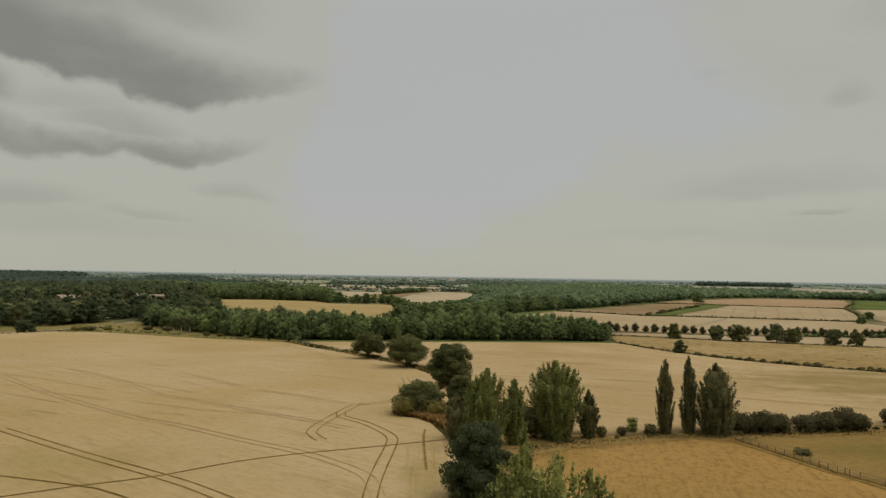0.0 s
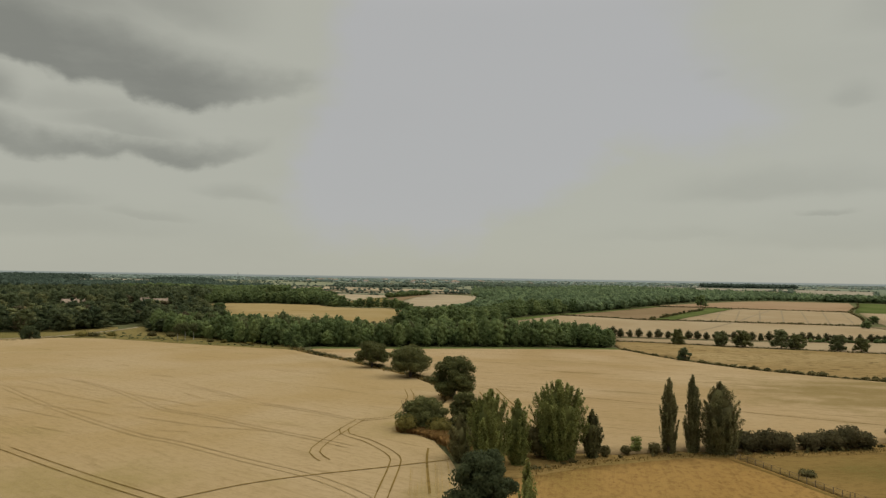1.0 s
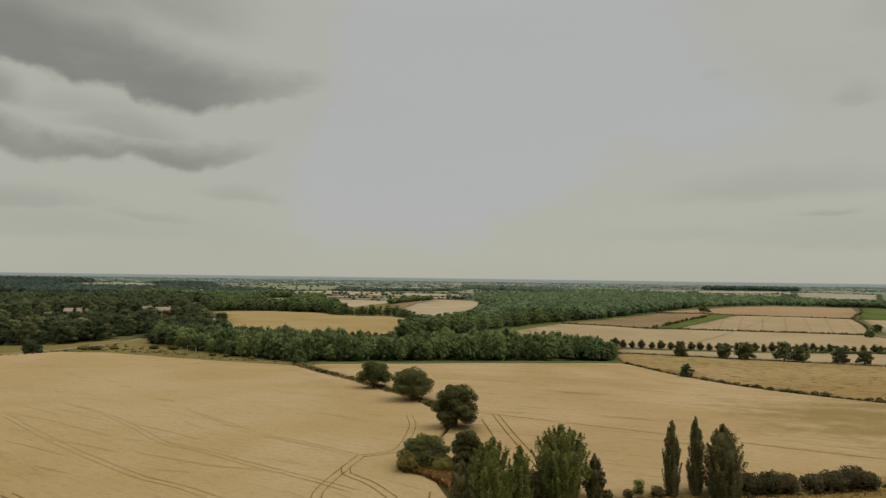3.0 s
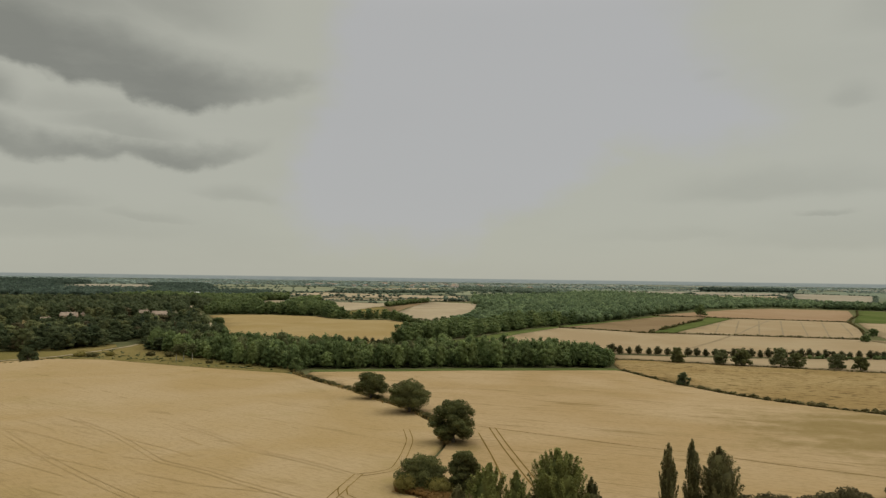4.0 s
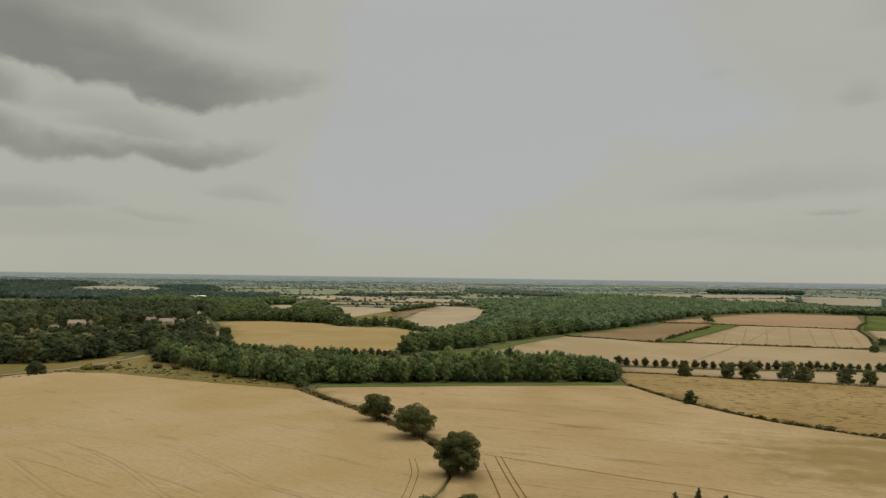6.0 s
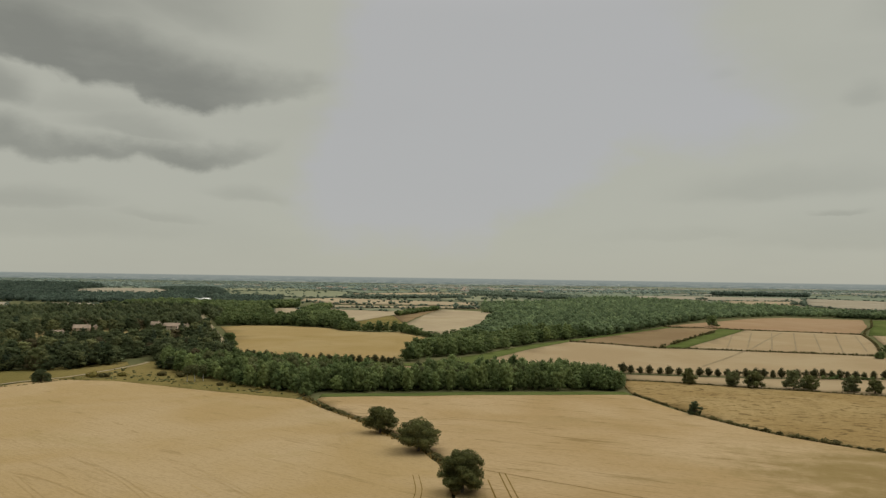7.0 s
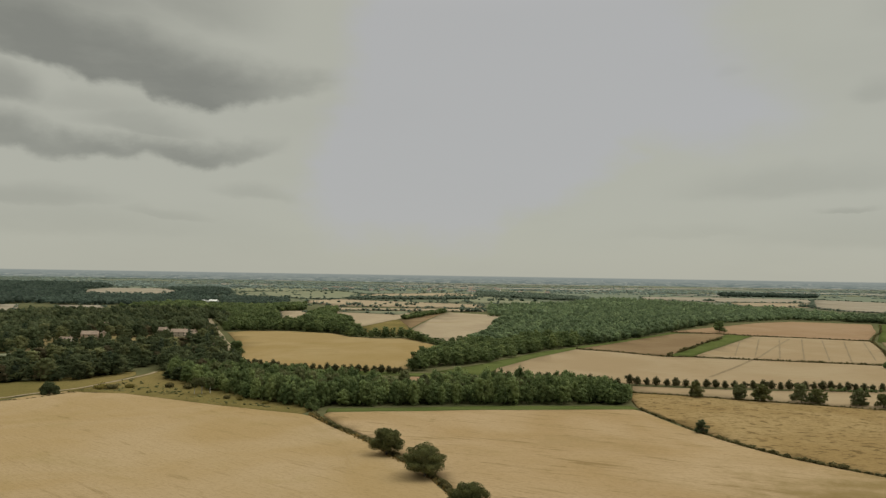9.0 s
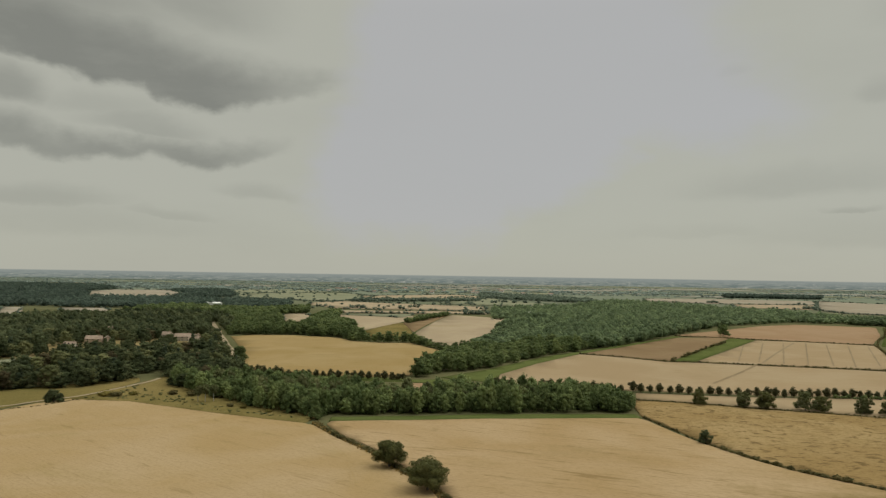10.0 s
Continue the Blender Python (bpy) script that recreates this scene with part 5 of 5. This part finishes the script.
def avenue_tree(seed, h, w):
    ob = new("avenue_tree")
    rs = rsd(seed)
    lobes = [(0, 0, h * 0.27, w * 0.38, w * 0.38, h * 0.2), (0, 0, h * 0.48, w * 0.42, w * 0.42, h * 0.28), (0, 0, h * 0.72, w * 0.28, w * 0.28, h * 0.26)]
    lobes += [(rs.normal() * w * 0.16, rs.normal() * w * 0.16, h * rs.uniform(0.35, 0.65), w * 0.24, w * 0.24, h * 0.16) for k in range(4)]
    v, q, t = foliage(lobes, 300, 0.62, rs, loose=(0.86, 1.08))
    part("trunk", limb_mesh("trunk", [[(0, 0, -0.5, 0.2), (0, 0, h * 0.3, 0.15), (0, 0, h * 0.7, 0.05)]], 6), BARK, ob)
    part("crown", raw_mesh("crown", v, q, t), AVENUE_LEAF, ob)
    return tagged(ob, "small rounded tree in a regular roadside avenue", "tree", "avenue of small trees")


AVENUE = smooth_line([(26, 546), (61, 541), (93, 535), (129, 531), (179, 528), (229, 527), (281, 530), (330, 533), (420, 548)], 6.3)
AVENUE_2 = smooth_line([(-196, 588), (-153, 570), (-122, 563), (-84, 560), (-50, 558)], 5.6)
firsts = [avenue_tree(120 + i, 6.8, 6.0) for i in range(3)]
rng = random.Random(5)
for i, (x, y) in enumerate([*AVENUE, *AVENUE_2]):
    m = pose(x + rng.uniform(-0.5, 0.5), y + rng.uniform(-0.4, 0.4), float(land(x, y)), 0, 0, rng.uniform(0, 360))
    if i < 3:
        firsts[i].matrix_basis = m
    else:
        s = rng.uniform(0.85, 1.2)
        copy_thing(firsts[i % 3], m).scale = (s, s, s * rng.uniform(0.9, 1.1))

# ---- houses, fence, poles and small things ----
BRICK = plain_material("pinkish brick", (0.33, 0.24, 0.17), (0.42, 0.32, 0.24), 3.0)
RENDERED = plain_material("cream rendered wall", (0.30, 0.26, 0.20), (0.39, 0.345, 0.275), 1.2)
PALE_WALL = plain_material("pale painted wall", (0.40, 0.39, 0.37), (0.50, 0.49, 0.47), 1.0)
TILES = plain_material("weathered red-brown roof tiles", (0.17, 0.125, 0.09), (0.28, 0.21, 0.16), 2.0)
SHEET = plain_material("pale metal roof sheets", (0.60, 0.60, 0.58), (0.72, 0.72, 0.70), 0.5, 0.5)
PANE = plain_material("dark window glass", (0.02, 0.022, 0.025), (0.04, 0.045, 0.05), 0.7, 0.1, 0.0)
TIMBER = plain_material("grey weathered timber", (0.10, 0.065, 0.035), (0.17, 0.12, 0.07), 2.5, 0.9)
STEEL = plain_material("galvanised steel", (0.30, 0.30, 0.30), (0.45, 0.45, 0.44), 1.0, 0.5, 0.1, 0.6)


def box(bm, x0, x1, y0, y1, z0, z1):
    r = bmesh.ops.create_cube(bm, size=1.0)
    for v in r["verts"]:
        v.co = ((x0 + x1) / 2 + v.co.x * (x1 - x0), (y0 + y1) / 2 + v.co.y * (y1 - y0), (z0 + z1) / 2 + v.co.z * (z1 - z0))


def done(bm, name):
    me = bpy.data.meshes.new(name)
    bm.to_mesh(me)
    bm.free()
    return me


def house(x, y, w, d, eaves, ridge, turn, wall, roof, label, category="house", windows=3, floors=2):
    ob = new("house" if category == "house" else "barn")
    bm = bmesh.new()
    box(bm, -w / 2, w / 2, -d / 2, d / 2, -0.8, eaves)
    for sx in (-w / 2, w / 2):      # gables
        bm.faces.new([bm.verts.new(p) for p in ((sx, -d / 2, eaves), (sx, d / 2, eaves), (sx, 0, ridge - 0.15))])
    part("wall", done(bm, "wall"), wall, ob)
    bm = bmesh.new()
    o, th = 0.45, 0.22
    prof = [(-d / 2 - o, eaves - 0.3), (0, ridge), (d / 2 + o, eaves - 0.3), (d / 2 + o, eaves - 0.3 + th), (0, ridge + th), (-d / 2 - o, eaves - 0.3 + th)]
    ends = [[bm.verts.new((sx, py, pz)) for py, pz in prof] for sx in (-w / 2 - o, w / 2 + o)]
    for k in range(6):
        j = (k + 1) % 6
        bm.faces.new((ends[0][k], ends[0][j], ends[1][j], ends[1][k]))
    for e in ends:
        bm.faces.new((e[0], e[1], e[4], e[5]))
        bm.faces.new((e[1], e[2], e[3], e[4]))
    bmesh.ops.recalc_face_normals(bm, faces=bm.faces[:])
    rf = part("roof", done(bm, "roof"), roof, ob)
    if category == "house":
        bm = bmesh.new()
        box(bm, w * 0.3, w * 0.3 + 0.9, -0.4, 0.4, ridge - 1.0, ridge + 1.3)
        box(bm, w * 0.3 - 0.08, w * 0.3 + 0.98, -0.48, 0.48, ridge + 1.05, ridge + 1.2)
        part("chimney", done(bm, "chimney"), BRICK, rf)
        for f in range(floors):
            for k in range(windows):
                cx = -w / 2 + w * (k + 0.5) / windows
                cz = 0.9 + f * 2.7
                bm = bmesh.new()
                box(bm, cx - 0.6, cx + 0.6, -d / 2 - 0.04, -d / 2 + 0.05, cz, cz + 1.2)
                part("window", done(bm, "window"), PANE, ob)
        bm = bmesh.new()
        box(bm, -w * 0.2, -w * 0.2 + 1.0, -d / 2 - 0.06, -d / 2 + 0.05, -0.1, 2.05)
        part("door", done(bm, "door"), TIMBER, ob)
    ob.matrix_basis = pose(x, y, float(land(x, y)), 0, 0, turn)
    return tagged(ob, label, category)


for x, y, w, d, e, r, a, wall in ((-414, 752, 17, 9, 5.2, 8.6, 12, BRICK), (-402, 758, 12, 8, 4.8, 7.8, -60, BRICK), (-456, 862, 24, 9, 5.2, 8.4, 6, BRICK), (-442, 858, 14, 8, 4.8, 8, -20, RENDERED), (-398, 816, 13, 8, 5, 8, 20, RENDERED),
                                  (-358, 810, 14, 9, 5.2, 8.4, -15, RENDERED), (-330, 792, 18, 9, 5.2, 8.6, 8, RENDERED), (-314, 790, 13, 8, 4.8, 8.0, -35, BRICK), (-308, 770, 12, 8, 4.8, 7.8, 10, RENDERED), (-289, 724, 11, 8, 3.2, 6.2, 25, RENDERED), (-420, 716, 12, 7, 3.0, 5.8, 5, RENDERED), (-226, 632, 9, 6, 2.8, 5.0, 12, RENDERED)):
    house(x, y, w, d, e, r, a, wall, TILES, "tile-roofed house half hidden among garden trees")
for x, y, w, d, e, r, a in ((-578, 1545, 40, 14, 4, 6, -4), (-430, 1500, 26, 14, 5, 7.5, 6), (-919, 1722, 36, 16, 5, 7.5, 0), (-849, 1690, 28, 14, 5, 7, 8), (-884, 1702, 26, 14, 5, 7, 2), (140, 1330, 34, 14, 6, 8, 5)):
    house(x, y, w, d, e, r, a, SHEET, SHEET, "long pale metal farm building among trees", "barn")
rng = random.Random(9)
for k in range(22):
    x, y = rng.uniform(-520, 420), rng.uniform(2450, 3000)
    house(x, y, rng.uniform(12, 22), 9, 5, 8, rng.uniform(-40, 40), PALE_WALL, TILES, "distant pale house in a village among fields", windows=2)


def fence(points, label):
    ob = new("fence")
    c = smooth_line(points, 1.7)
    bm = bmesh.new()
    box(bm, -0.05, 0.05, -0.05, 0.05, -0.4, 1.1)
    post = done(bm, "post")
    for x, y in c:
        p = part("post", post, TIMBER, ob)
        p.location = (x, y, float(land(x, y)))
    for z in (0.6, 1.1):
        rail = ribbon("rail", points, 0.035, TIMBER, z, 0.09, ob, step=2.6)
        md = rail.modifiers.new("thick", "SOLIDIFY")
        md.thickness = 0.04
    return tagged(ob, label, "fence")


fence([(55.3, 131), (57.3, 124), (59.5, 116), (61.6, 107), (64.6, 100), (75, 60)], "weathered timber post and rail fence across dry grass")
tagged(ribbon("path", [(54, 130), (55.8, 124), (58, 116), (60.2, 107), (63, 100), (73, 60)], 1.0, RUT, 0.2), "narrow trodden path along the fence", "path", kind="structure")
tall = field([(-11, 149.5), (-5.5, 146.6), (0.5, 139), (2.2, 128), (4.5, 128), (5, 140), (3, 147.5), (-4, 150.2)], TALL_GRASS, "reddish brown tall dead grass by the hedge", 0.7, 4.0, uneven=0.3)


def tufts(name, spots, h, material, label, seed):
    """Clumps of a few bent blades each."""
    rs = np.random.RandomState(seed)
    n = len(spots)
    base = np.column_stack((spots, land(spots[:, 0], spots[:, 1])))
    vs = []
    for k in range(4):
        a = rs.uniform(0, 2 * math.pi, n)
        d = np.stack((np.cos(a), np.sin(a), np.zeros(n)), 1)
        s = (h * rs.uniform(0.5, 1.4, n))[:, None]
        side = np.stack((-d[:, 1], d[:, 0], np.zeros(n)), 1) * s * 0.35
        tip = base + d * s * 0.55 + np.array((0, 0, 1.0)) * s
        vs.append(np.stack((base - side, base + side, tip + side * 0.5, tip - side * 0.5), 1))
    v = np.concatenate(vs).reshape(-1, 3)
    return tagged(part(name, raw_mesh(name, v, np.arange(len(v)).reshape(-1, 4)), material), label, "grass", kind="stuff")


rs = np.random.RandomState(77)
line = smooth_line([(14, 117.5), (24, 124), (34, 129), (46, 132.3), (58, 133), (70, 135.4), (86, 139.5), (96, 143.5)], 0.16)
tufts("bank_grass", line + rs.normal(0, 0.9, line.shape), 0.32, TUFT, "dry tall grass along the hedge bank", 79)
line = smooth_line([(-85, 389), (-65, 353), (-45, 322), (-30, 292), (-13, 262), (-2, 235), (1, 203)], 0.3)
tufts("bank_grass", line + rs.normal(0, 1.1, line.shape), 0.9, TUFT, "dry grass along the field hedge", 80)
q = np.column_stack((rs.uniform(-11, 5, 2600), rs.uniform(126, 151, 2600)))
q = q[inside(q, [(-11, 149.5), (-5.5, 146.6), (0.5, 139), (2.2, 128), (4.5, 128), (5, 140), (3, 147.5), (-4, 150.2)])]
TUFT_RED = leaf_material("reddish dead stalks", (0.20, 0.11, 0.04), (0.42, 0.26, 0.10), (0.33, 0.18, 0.065), 2.0)
tufts("dead_stalks", q, 1.3, TUFT_RED, "reddish dead stalks of tall weeds", 81)
dead = new("dead_tree")
part("trunk", limb_mesh("trunk", [[(0, 0, -0.4, 0.11), (0.1, 0, 5, 0.07), (0.0, 0, 9.0, 0.02)], [(0.1, 0, 5.4, 0.06), (0.5, 0.2, 7.2, 0.05), (0.7, 0.3, 8.8, 0.02)], [(0.05, 0, 6.5, 0.05), (-0.4, 0.1, 7.6, 0.04), (-0.6, 0.1, 8.6, 0.02)]]), TIMBER, dead)
dead.location, dead.scale = (-9.3, 154, float(land(-9.3, 154))), (0.8, 0.8, 0.8)
tagged(dead, "bare grey dead stem rising beside bushes", "tree")
mast = new("radio_mast")
part("pole", limb_mesh("pole", [[(0, 0, -1, 1.0), (0, 0, 15, 0.8), (0, 0, 30, 0.35)]], 6), STEEL, mast)
bm = bmesh.new()
for z in (22, 27):
    box(bm, -2.2, 2.2, -0.3, 0.3, z, z + 0.8)
part("antenna", done(bm, "antenna"), STEEL, mast)
mast.location = (-765, 2500, float(land(-765, 2500)))
tagged(mast, "slim grey radio mast on the far skyline", "mast")
